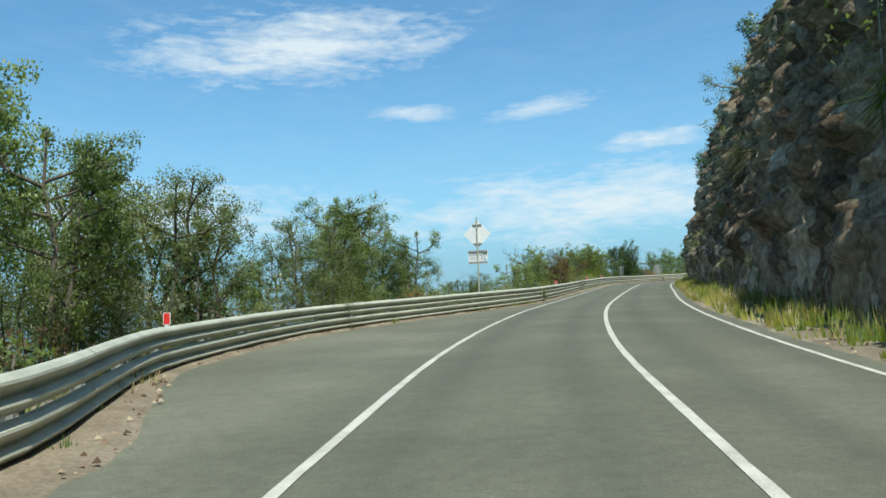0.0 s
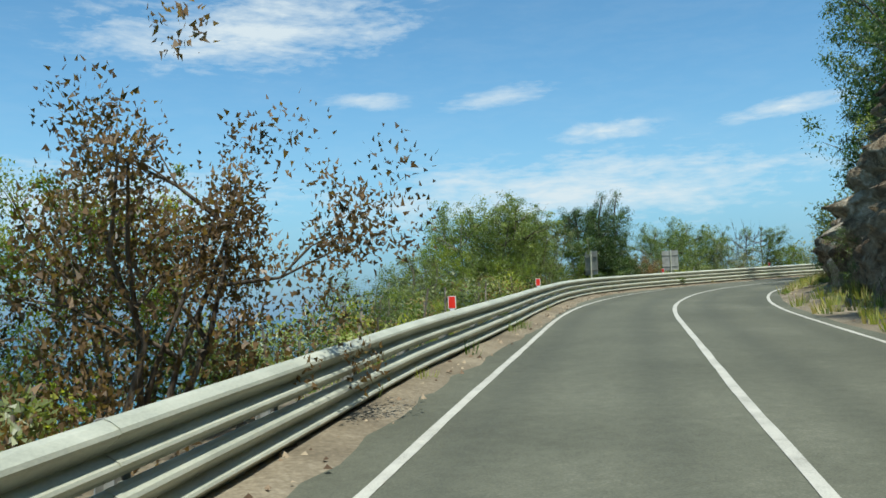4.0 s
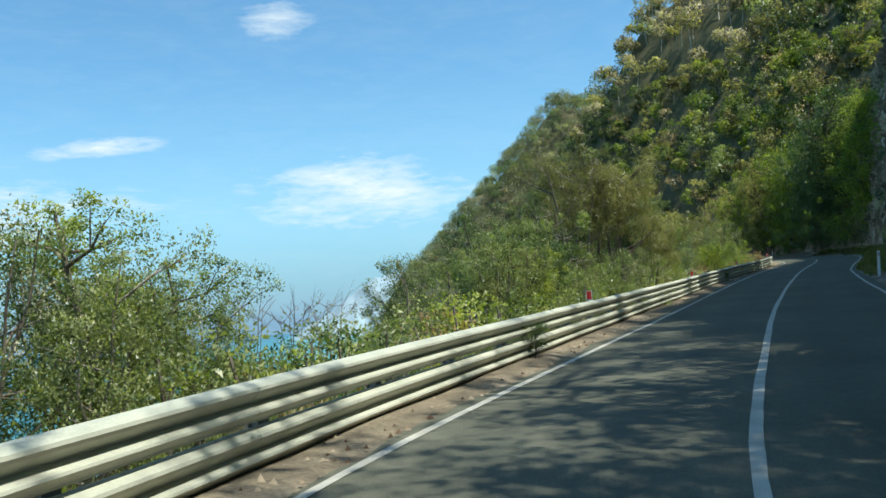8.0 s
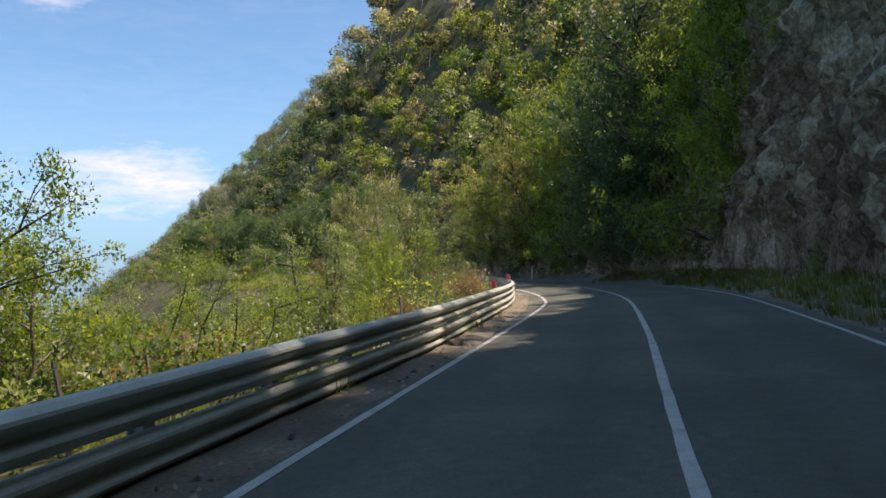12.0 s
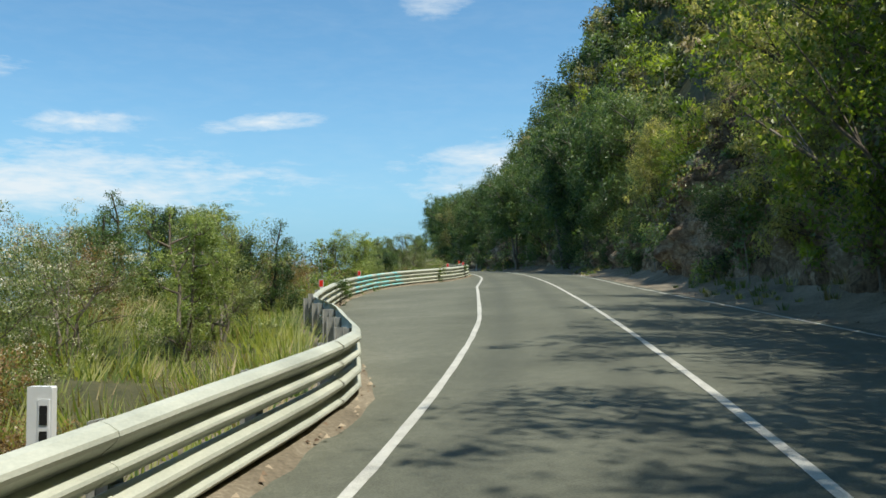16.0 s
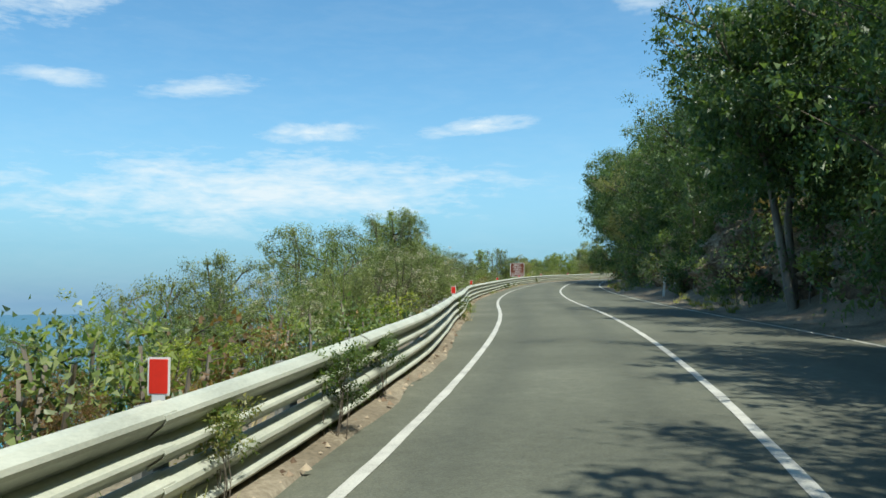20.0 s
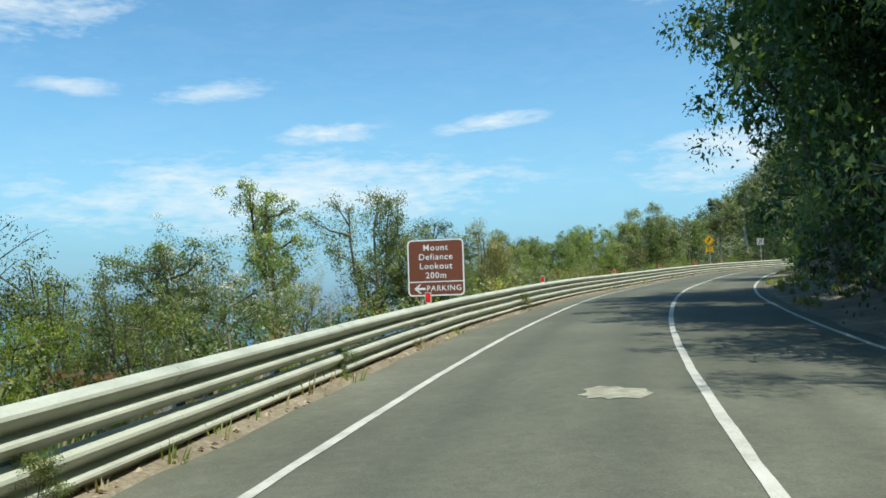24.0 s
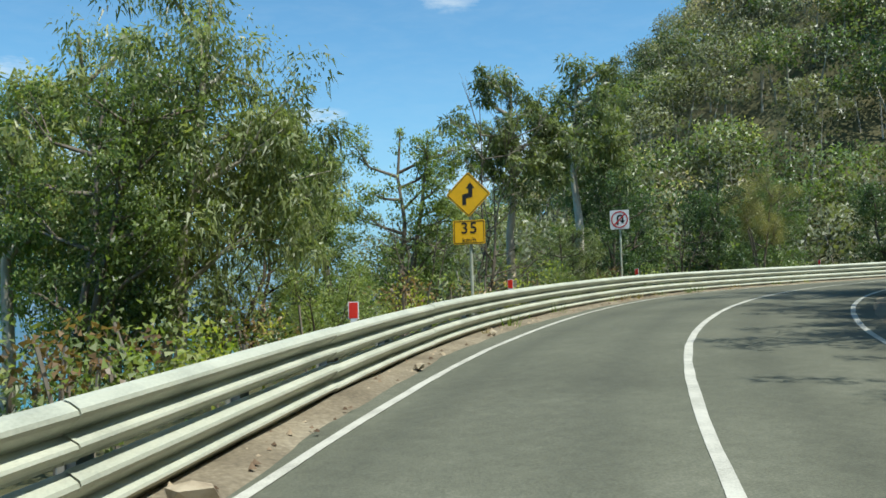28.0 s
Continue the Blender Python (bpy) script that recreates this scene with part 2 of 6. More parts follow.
def rock_surface(name, colours):
    """Broken rock: blocks of their own tone, dark joints, stains and grain."""
    mat = bpy.data.materials.new(name)
    mat.use_nodes = True
    nodes, links = tree_of(mat)
    bs = nodes["Principled BSDF"]
    m = lambda op, a, b=None, c=None, clamp=False: math_node(nodes, links, op, a, b, c, clamp)
    co = nodes.new("ShaderNodeTexCoord").outputs["Object"]
    warp = node(nodes, "ShaderNodeTexNoise", Scale=0.8, Detail=4.0)
    links.new(co, warp.inputs["Vector"])
    bent = nodes.new("ShaderNodeVectorMath")
    bent.operation = "MULTIPLY_ADD"
    links.new(warp.outputs["Color"], bent.inputs[0])
    bent.inputs[1].default_value = (2.6, 2.6, 2.6)
    links.new(co, bent.inputs[2])
    turn = node(nodes, "ShaderNodeMapping", Rotation=(0.75, 0.5, 0.3), Scale=(1.1, 1.1, 0.42))
    links.new(bent.outputs[0], turn.inputs[0])
    cells = node(nodes, "ShaderNodeTexVoronoi", Scale=1.1)
    edges = node(nodes, "ShaderNodeTexVoronoi", Scale=1.1)
    edges.feature = "DISTANCE_TO_EDGE"
    links.new(turn.outputs[0], cells.inputs["Vector"])
    links.new(turn.outputs[0], edges.inputs["Vector"])
    tone = nodes.new("ShaderNodeSeparateColor")
    links.new(cells.outputs["Color"], tone.inputs[0])
    grain = node(nodes, "ShaderNodeTexNoise", Scale=6.0, Detail=7.0, Roughness=0.7)
    stain = node(nodes, "ShaderNodeTexNoise", Scale=0.28, Detail=5.0, Roughness=0.6)
    links.new(co, grain.inputs["Vector"])
    links.new(co, stain.inputs["Vector"])
    v = m("ADD", m("MULTIPLY", tone.outputs[0], 0.16), m("ADD", m("MULTIPLY", grain.outputs[0], 0.46), m("MULTIPLY", stain.outputs[0], 0.42)))
    joint = m("MULTIPLY", edges.outputs["Distance"], 9.0, None, True)
    n = len(colours)
    col = ramp(nodes, links, m("MULTIPLY", v, m("ADD", 0.88, m("MULTIPLY", joint, 0.12))), [(0.31 + 0.35 * i / (n - 1), c) for i, c in enumerate(colours)])
    links.new(col, bs.inputs["Base Color"])
    bs.inputs["Roughness"].default_value = 0.92
    bs.inputs["Specular IOR Level"].default_value = 0.2
    b = nodes.new("ShaderNodeBump")
    b.inputs["Strength"].default_value, b.inputs["Distance"].default_value = 1.0, 0.3
    links.new(m("ADD", m("MULTIPLY", tone.outputs[1], 0.6), m("ADD", m("MULTIPLY", joint, 0.15), m("MULTIPLY", grain.outputs[0], 0.9))), b.inputs["Height"])
    links.new(b.outputs[0], bs.inputs["Normal"])
    return mat


ROCK = rock_surface("rock", [(0.03, 0.022, 0.014), (0.115, 0.08, 0.048), (0.235, 0.168, 0.105), (0.4, 0.31, 0.2), (0.64, 0.55, 0.42)])
STONE = surface("stone", [(0.16, 0.12, 0.08), (0.32, 0.26, 0.18), (0.45, 0.38, 0.28)], scale=4, rough=0.9, bump=0.6, fine=25, obj=0.4)
STEEL = surface("galvanised_steel", [(0.33, 0.34, 0.275), (0.47, 0.48, 0.39), (0.59, 0.59, 0.485)], scale=1.5, rough=0.62, bump=0.1, fine=35, metallic=0.25, grain=0.35, stretch=(1, 1, 3), depth=0.004)
STEEL_DARK = surface("weathered_steel", [(0.2, 0.2, 0.18), (0.34, 0.34, 0.31), (0.45, 0.45, 0.41)], scale=3, rough=0.7, bump=0.15, fine=35, metallic=0.3, depth=0.004)
RED = plain("red_reflector", (0.75, 0.035, 0.02), 0.35)
WHITE = plain("white_plastic", (0.78, 0.78, 0.76), 0.5)
BLACK = plain("black_paint", (0.018, 0.018, 0.018), 0.5)
YELLOW = plain("yellow_sheeting", (0.85, 0.46, 0.01), 0.4)
BROWN = plain("brown_sheeting", (0.19, 0.062, 0.032), 0.45)
SIGN_WHITE = plain("white_sheeting", (0.8, 0.8, 0.78), 0.4)
SIGN_RED = plain("red_sheeting", (0.55, 0.03, 0.03), 0.4)
SIGN_BACK = surface("aluminium_back", [(0.74, 0.74, 0.71), (0.82, 0.82, 0.79), (0.87, 0.87, 0.84)], scale=3, rough=0.5, bump=0.05)
BARK = surface("bark", [(0.05, 0.04, 0.03), (0.14, 0.115, 0.09), (0.24, 0.21, 0.17)], scale=5, rough=0.95, bump=0.8, fine=30, stretch=(1, 1, 0.3), obj=0.3)
PALE_BARK = surface("pale_bark", [(0.2, 0.17, 0.13), (0.42, 0.38, 0.31), (0.58, 0.54, 0.46)], scale=3, rough=0.9, bump=0.5, fine=25, stretch=(1, 1, 0.3), obj=0.3)
LEAF_GREEN = leafy("leaf_green", [(0.05, 0.074, 0.022), (0.118, 0.165, 0.048), (0.225, 0.28, 0.082), (0.36, 0.39, 0.13)])
LEAF_DARK = leafy("leaf_dark", [(0.022, 0.043, 0.018), (0.054, 0.096, 0.034), (0.112, 0.168, 0.056), (0.19, 0.235, 0.09)])
LEAF_OLIVE = leafy("leaf_olive", [(0.056, 0.074, 0.03), (0.135, 0.168, 0.066), (0.235, 0.27, 0.11), (0.36, 0.37, 0.165)])
LEAF_BRIGHT = leafy("leaf_bright", [(0.055, 0.086, 0.014), (0.135, 0.188, 0.03), (0.26, 0.3, 0.05), (0.44, 0.44, 0.085)], light=0.55)
LEAF_RUST = leafy("leaf_rust", [(0.072, 0.048, 0.024), (0.168, 0.102, 0.048), (0.264, 0.168, 0.084), (0.360, 0.240, 0.120)])
# leaves seen against the light: their shade is put into a darker colour
LEAF_SHADED = leafy("leaf_shaded", [(0.032, 0.042, 0.022), (0.075, 0.09, 0.046), (0.13, 0.148, 0.084), (0.21, 0.225, 0.13)], light=0.35)
LEAF_HILL = leafy("leaf_hill", [(0.075, 0.075, 0.03), (0.17, 0.165, 0.065), (0.3, 0.28, 0.12), (0.48, 0.42, 0.2)], light=0.6)
# grey eucalyptus leaves, paled further so that the colour carries distance haze
LEAF_GREY_HAZED = leafy("leaf_grey_hazed", [(0.11, 0.1, 0.066), (0.2, 0.178, 0.12), (0.32, 0.28, 0.2), (0.46, 0.41, 0.31)], light=0.5)
NEEDLE = leafy("needle_olive", [(0.06, 0.062, 0.025), (0.14, 0.14, 0.052), (0.24, 0.228, 0.085), (0.34, 0.31, 0.135)])
BLOSSOM = leafy("blossom", [(0.35, 0.31, 0.22), (0.5, 0.45, 0.33), (0.62, 0.56, 0.43), (0.7, 0.65, 0.52)], light=0.2)
GRASS = leafy("grass", [(0.075, 0.105, 0.026), (0.155, 0.19, 0.052), (0.28, 0.29, 0.1), (0.42, 0.39, 0.17)])
STRAW = leafy("dry_grass", [(0.160, 0.123, 0.060), (0.256, 0.205, 0.102), (0.360, 0.295, 0.162), (0.440, 0.377, 0.230)], light=0.25)
WEED = leafy("weed", [(0.035, 0.07, 0.015), (0.08, 0.13, 0.03), (0.15, 0.19, 0.05), (0.3, 0.26, 0.1)])


# ---- the plan: one road, everything else by its distance along and beside it ----
ROAD = [
    (-2.61, -25.93, -1.309), (-0.78, -13.12, -0.563), (1.15, -0.21, 0.180), (2.62, 12.71, 0.883), (4.91, 25.50, 1.521), (7.89, 38.18, 2.095),
    (11.14, 50.76, 2.717), (14.54, 63.26, 3.374), (18.43, 75.69, 4.013), (24.82, 86.99, 4.589), (35.16, 94.77, 5.180), (47.16, 99.71, 5.700),
    (59.44, 104.08, 6.209), (71.74, 108.17, 6.798), (84.19, 112.04, 7.445), (96.73, 115.60, 8.103), (109.07, 119.62, 8.734), (120.88, 125.27, 9.327),
    (131.39, 132.91, 9.916), (140.60, 142.00, 10.542), (149.26, 151.73, 11.349), (157.71, 161.55, 12.106), (165.86, 171.73, 12.804), (173.23, 182.42, 13.426),
    (179.82, 193.63, 13.918), (185.82, 205.24, 14.383), (192.21, 216.54, 14.853), (199.08, 227.55, 15.364), (206.45, 238.27, 15.921), (214.55, 248.36, 16.491),
    (223.46, 257.94, 16.978), (232.72, 266.97, 17.497),
]
BEYOND = [
    (243.27, 275.55, 18.043), (254.47, 280.52, 18.540), (266.03, 280.62, 18.911), (275.57, 275.58, 19.346), (281.57, 266.03, 19.817), (284.04, 254.01, 20.305),
    (286.01, 240.00, 20.901),
]
SEA = -45.0


def smooth_line(points, step):
    """A smooth line through the points, cut at even steps."""
    p = np.array(points, float)
    p = np.concatenate([[2 * p[0] - p[1]], p, [2 * p[-1] - p[-2]]])
    out = []
    for i in range(1, len(p) - 2):
        a, b, c, d = p[i - 1], p[i], p[i + 1], p[i + 2]
        for t in np.linspace(0, 1, 24, endpoint=False):
            out.append(0.5 * (2 * b + (c - a) * t + (2 * a - 5 * b + 4 * c - d) * t * t + (3 * b - a - 3 * c + d) * t ** 3))
    out = np.array(out + [p[-2]])
    s = np.concatenate([[0], np.cumsum(np.linalg.norm(np.diff(out[:, :2], axis=0), axis=1))])
    ss = np.arange(0, s[-1], step)
    return np.stack([np.interp(ss, s, out[:, k]) for k in range(3)], 1), ss


LINE, ALONG = smooth_line(ROAD + BEYOND, 1.0)
ALONG = ALONG - 26.0                   # nought where the journey begins
for _ in range(6):                     # ease the kinks out
    LINE[1:-1] = (LINE[:-2] + 2 * LINE[1:-1] + LINE[2:]) / 4
TANG = np.gradient(LINE, axis=0)
TANG /= np.linalg.norm(TANG[:, :2], axis=1)[:, None]
S0, S1 = float(ALONG[0]), float(ALONG[-1])


# how the road falls away from its crown, on the sea side and inland
FALL_SEA = ([-30, 60, 80, 105, 120, 190, 210, 255, 300, 370, 400, 440],
           [0.0152, 0.0245, -0.0007, -0.0017, 0.0156, 0.0421, 0.0266, 0.0311, 0.0319, 0.0399, 0.0231, 0.0418])
FALL_LAND = ([-30, 60, 80, 105, 120, 190, 210, 255, 440],
           [0.0031, 0.0039, 0.0219, 0.0399, 0.0033, -0.0062, -0.0067, 0.0163, 0.0078])


def lean_at(s, u):
    """Lift of the leaning road surface at u metres from its centre line."""
    u = np.asarray(u, float)
    return np.clip(u + 1.0, -7.0, 0.0) * np.interp(s, *FALL_SEA) - np.clip(u + 1.0, 0.0, 6.0) * np.interp(s, *FALL_LAND)


def on_road(s):
    """Places and level tangents along the centre line."""
    s = np.asarray(s, float)
    c = np.stack([np.interp(s, ALONG, LINE[:, k]) for k in range(3)], -1)
    t = np.stack([np.interp(s, ALONG, TANG[:, k]) for k in range(2)], -1)
    return c, t / np.linalg.norm(t, axis=-1, keepdims=True)


def at(s, u, h=0.0):
    """World places, u metres to the right of the centre line, h above the road."""
    c, t = on_road(s)
    u = np.asarray(u, float)
    return np.stack([c[..., 0] + t[..., 1] * u, c[..., 1] - t[..., 0] * u, c[..., 2] + h + lean_at(s, u)], -1)


def bearing(s):
    """Degrees to turn a thing about z so that its +y looks along the road."""
    _, t = on_road(s)
    return math.degrees(math.atan2(-t[0], t[1]))


def beside(x, y):
    """For many places: distance along the road, signed distance to its right, road height."""
    x, y = np.asarray(x, float).ravel(), np.asarray(y, float).ravel()
    s, u, z = np.empty(len(x)), np.empty(len(x)), np.empty(len(x))
    for a in range(0, len(x), 4000):
        b = slice(a, a + 4000)
        k = ((x[b, None] - LINE[None, :, 0]) ** 2 + (y[b, None] - LINE[None, :, 1]) ** 2).argmin(1)
        dx, dy = x[b] - LINE[k, 0], y[b] - LINE[k, 1]
        side = dx * TANG[k, 1] - dy * TANG[k, 0]
        s[b], z[b] = ALONG[k], LINE[k, 2]
        ahead = dx * TANG[k, 0] + dy * TANG[k, 1]
        u[b] = np.sign(side) * np.hypot(side, np.maximum(np.abs(ahead) - 0.6, 0))
    return s, u, z


# the barrier's distance from the centre line, and the right-hand edge line's
BARRIER = ([-30, 0, 6, 12, 16, 20, 23, 27, 34, 38, 46, 62, 70, 75, 84, 96, 107, 120, 146, 166, 191, 200, 206, 213, 217],
           [-4.5, -4.66, -4.87, -6.84, -7.14, -7.14, -6.47, -5.38, -3.84, -3.41, -3.44, -3.59, -3.28, -3.33, -3.91, -3.85, -3.5, -3.42, -3.55, -3.28, -3.74, -3.5, -3.69, -3.68, -3.52])
BARRIER_FAR = ([217, 220, 223, 226, 230, 237, 243, 247, 251, 255, 259, 269, 276, 284, 300, 319, 325, 340, 348, 356, 380, 391, 400, 415, 460],
           [-3.52, -4.41, -5.16, -6.29, -6.87, -7.54, -7.46, -6.63, -4.66, -3.83, -3.34, -3.28, -3.45, -3.95, -4.2, -4.05, -4.17, -4.31, -4.02, -3.82, -3.14, -3.77, -3.9, -4.13, -4.1])
LEFT = ([-30, 20, 38, 62, 70, 80, 88, 95, 108, 122, 146, 166, 180, 192, 200, 213, 227, 243, 255, 270, 284, 304, 322, 342, 352, 372, 381, 390, 400, 460],
           [-2.86, -2.7, -2.59, -2.6, -2.64, -2.63, -2.55, -2.88, -2.79, -2.55, -2.64, -2.63, -2.44, -2.72, -2.84, -2.82, -2.75, -3.07, -2.7, -2.67, -2.85, -3.03, -3.08, -2.86, -2.82, -2.55, -2.64, -2.78, -3.2, -3.1])
RIGHT = ([-30, 22, 46, 67, 100, 130, 150, 157, 183, 199, 207, 221, 235, 242, 263, 279, 288, 307, 330, 348, 378, 390, 460],
           [2.2, 2.42, 2.66, 2.52, 2.38, 2.68, 2.45, 2.63, 3.3, 3.19, 3.42, 3.88, 3.02, 2.67, 3.15, 3.61, 3.05, 3.03, 2.63, 2.33, 2.47, 2.4, 2.4])


def barrier_u(s):
    s = np.asarray(s, float)
    total = 0.0
    for d, w in ((-1.2, 0.25), (0.0, 0.5), (1.2, 0.25)):
        total = total + w * np.where(s + d < 217, np.interp(s + d, *BARRIER), np.interp(s + d, *BARRIER_FAR))
    return total


def foot(s):
    """Width of the verge between the inland edge line and the rock."""
    return np.interp(s, [60, 95], [1.45, 2.1])


def fbm(x, y, scale, seed=0, octaves=4):
    """Cheap repeatable noise over many places, about -1 to 1."""
    x, y = np.asarray(x, float) / scale + seed * 17.3, np.asarray(y, float) / scale - seed * 9.1
    total, gain = np.zeros(np.broadcast(x, y).shape), 1.0
    for _ in range(octaves):
        xi, yi = np.floor(x), np.floor(y)
        fx, fy = x - xi, y - yi
        fx, fy = fx * fx * (3 - 2 * fx), fy * fy * (3 - 2 * fy)
        r = lambda a, b: (np.sin(a * 127.1 + b * 311.7 + seed * 3.7) * 43758.5453) % 1.0
        v = r(xi, yi) * (1 - fx) * (1 - fy) + r(xi + 1, yi) * fx * (1 - fy) + r(xi, yi + 1) * (1 - fx) * fy + r(xi + 1, yi + 1) * fx * fy
        total = total + gain * (2 * v - 1)
        x, y, gain = x * 2.03 + 5.2, y * 2.03 + 1.3, gain * 0.5
    return total / 1.6


CLIFF = ([-30, 0, 40, 70, 80, 90, 105, 116, 125, 137, 144, 150, 180, 195, 206, 216, 245, 260, 280, 320, 350, 375, 400, 440],
         [13, 13, 12, 10, 8, 6, 8, 16.5, 22.6, 21.2, 23.4, 23.4, 23, 16, 13, 11.5, 7, 6.5, 6, 5.5, 4, 3.5, 4, 5])
SLOPE = ([-30, 55, 85, 112, 140, 180, 220, 320, 350, 390, 440], [0.9, 0.75, 0.6, 1.0, 1.35, 1.5, 1.6, 1.55, 1.1, 0.8, 0.8])


def ground_height(s, u, z):
    """Height of the land at a distance beside the road."""
    s, u = np.asarray(s, float), np.asarray(u, float)
    wob = fbm(s, u * 1.3, 16.0, 3)
    ru = np.interp(s, *RIGHT)
    d = u - ru - 2.9
    hc = np.interp(s, *CLIFF)
    k = np.clip((d - 0.6) / 4.2, 0, 1)
    up = hc * k * k * (3 - 2 * k) + np.clip(d - 3.2, 0, None) * np.interp(s, *SLOPE) * (1 + 0.14 * wob)
    up = np.where(up > 62, 62 + (up - 62) * 0.45, up)
    lo = -(u - barrier_u(s)) - 0.9
    down = -0.12 * np.clip(lo, 0, 3.2) - 0.75 * np.clip(lo - 3.2, 0, None) * (1 + 0.2 * wob)
    mound = np.where((s > 190) & (s < 270), 1.0, 0.0) * 0.72 * np.clip(lo - 1.7, 0, 3.4) * np.exp(-((s - 232) / 22.0) ** 2)
    side = np.where(u > 0, up, down + mound)
    rough = fbm(s, u, 3.0, 5) * np.clip((np.abs(u) - 6) / 6, 0, 1) * 0.5
    return z + lean_at(s, u) - 0.07 + side + rough


def gully_frame(x, y):
    """Distance beyond the last bend, and to the right of the far hill's skyline."""
    x, y = np.asarray(x, float) - 232.0, np.asarray(y, float) - 267.0
    return x * 0.719 + y * 0.695, x * 0.695 - y * 0.719


def far_hill_height(x, y):
    """The wooded hill across the gully, beyond the last bend."""
    a, q = gully_frame(x, y)
    k = np.clip((a - 48.0) / 85.0, 0, 1)
    return 14.0 - 1.3 * np.clip(-q - 18.0, 0, None) - 0.6 * np.clip(a - 165.0, 0, None) + (25.0 + np.clip(1.05 * q, -110, 60) + 5.0 * fbm(x, y, 30.0, 31)) * k * k * (3 - 2 * k)


def land(s, u):
    """Ground places (with their height) at s along and u beside the road."""
    p = at(s, u)
    s2, u2, z2 = beside(p[..., 0], p[..., 1])
    flat = p.reshape(-1, 3)
    flat[:, 2] = ground_height(s2, u2, z2)
    return flat.reshape(p.shape)


# ---- mesh helpers ----
def mesh_of(name, verts, faces, materials, smooth=False, face_material=None):
    me = bpy.data.meshes.new(name)
    me.from_pydata([tuple(v) for v in np.asarray(verts, float)], [], [tuple(int(i) for i in f) for f in faces])
    for m in (materials if isinstance(materials, (list, tuple)) else [materials]):
        me.materials.append(m)
    if face_material is not None:
        me.polygons.foreach_set("material_index", np.asarray(face_material, np.int32))
    if smooth:
        me.polygons.foreach_set("use_smooth", np.ones(len(me.polygons), bool))
    me.update()
    return me


def fast_mesh(name, verts, quads, materials, face_material=None, smooth=False):
    """The same for large arrays of faces with equal numbers of corners."""
    verts, quads = np.asarray(verts, np.float32), np.asarray(quads, np.int32)
    me = bpy.data.meshes.new(name)
    n = quads.shape[1]
    me.vertices.add(len(verts))
    me.vertices.foreach_set("co", verts.ravel())
    me.loops.add(quads.size)
    me.loops.foreach_set("vertex_index", quads.ravel())
    me.polygons.add(len(quads))
    me.polygons.foreach_set("loop_start", np.arange(0, quads.size, n, dtype=np.int32))
    for m in (materials if isinstance(materials, (list, tuple)) else [materials]):
        me.materials.append(m)
    if face_material is not None:
        me.polygons.foreach_set("material_index", np.asarray(face_material, np.int32))
    if smooth:
        me.polygons.foreach_set("use_smooth", np.ones(len(quads), bool))
    me.update(calc_edges=True)
    return me


def grid_faces(rows, cols):
    i = np.arange(rows * cols).reshape(rows, cols)
    return np.stack([i[:-1, :-1], i[:-1, 1:], i[1:, 1:], i[1:, :-1]], -1).reshape(-1, 4)


def part(name, shape, material, parent, label=""):
    """Links a bmesh or a mesh as one object under a thing or a part."""
    if isinstance(shape, bmesh.types.BMesh):
        me = bpy.data.meshes.new(name)
        shape.to_mesh(me)
        shape.free()
    else:
        me = shape
    if material is not None and not me.materials:
        me.materials.append(material)
    ob = new(name, me)
    ob.parent = parent
    if label:
        tagged(ob, label)
    return ob


def box(bm, lo, hi, bevel=0.0):
    m = Matrix.Translation([(a + b) / 2 for a, b in zip(lo, hi)]) @ Matrix.Diagonal((*[b - a for a, b in zip(lo, hi)], 1))
    vs = bmesh.ops.create_cube(bm, size=1, matrix=m)["verts"]
    if bevel:
        es = {e for v in vs for e in v.link_edges}
        bmesh.ops.bevel(bm, geom=list(es), offset=bevel, segments=1, affect="EDGES")
    return bm


def boxed(lo, hi, bevel=0.0):
    return box(bmesh.new(), lo, hi, bevel)


def ribbon(name, s, lefts, rights, lift, material, thick=0.0, across=2):
    """A strip that follows the road between two distances from its centre line."""
    rows = []
    for k in range(across):
        w = k / (across - 1)
        rows.append(at(s, lefts * (1 - w) + rights * w, lift))
    v = np.stack(rows, 1).reshape(-1, 3)
    f = grid_faces(len(s), across)[:, ::-1]
    me = fast_mesh(name, v, f, material, smooth=True)
    w = np.linspace(0, 1, across)[None, :]
    me.attributes.new("beside", "FLOAT", "POINT").data.foreach_set("value", (lefts[:, None] * (1 - w) + rights[:, None] * w).astype(np.float32).ravel())
    return me


# ---- the setting ----
sea_r = 4900
ring = [(sea_r * math.cos(a) + 120, sea_r * math.sin(a) + 120, SEA) for a in np.linspace(0, 2 * math.pi, 96, endpoint=False)]
SEA_MAT = surface("sea_water", [(0.006, 0.05, 0.085), (0.010, 0.07, 0.115), (0.02, 0.10, 0.15)], scale=0.006, rough=0.32, bump=0.6, fine=0.25, grain=0.35, spec=0.5, depth=0.5)


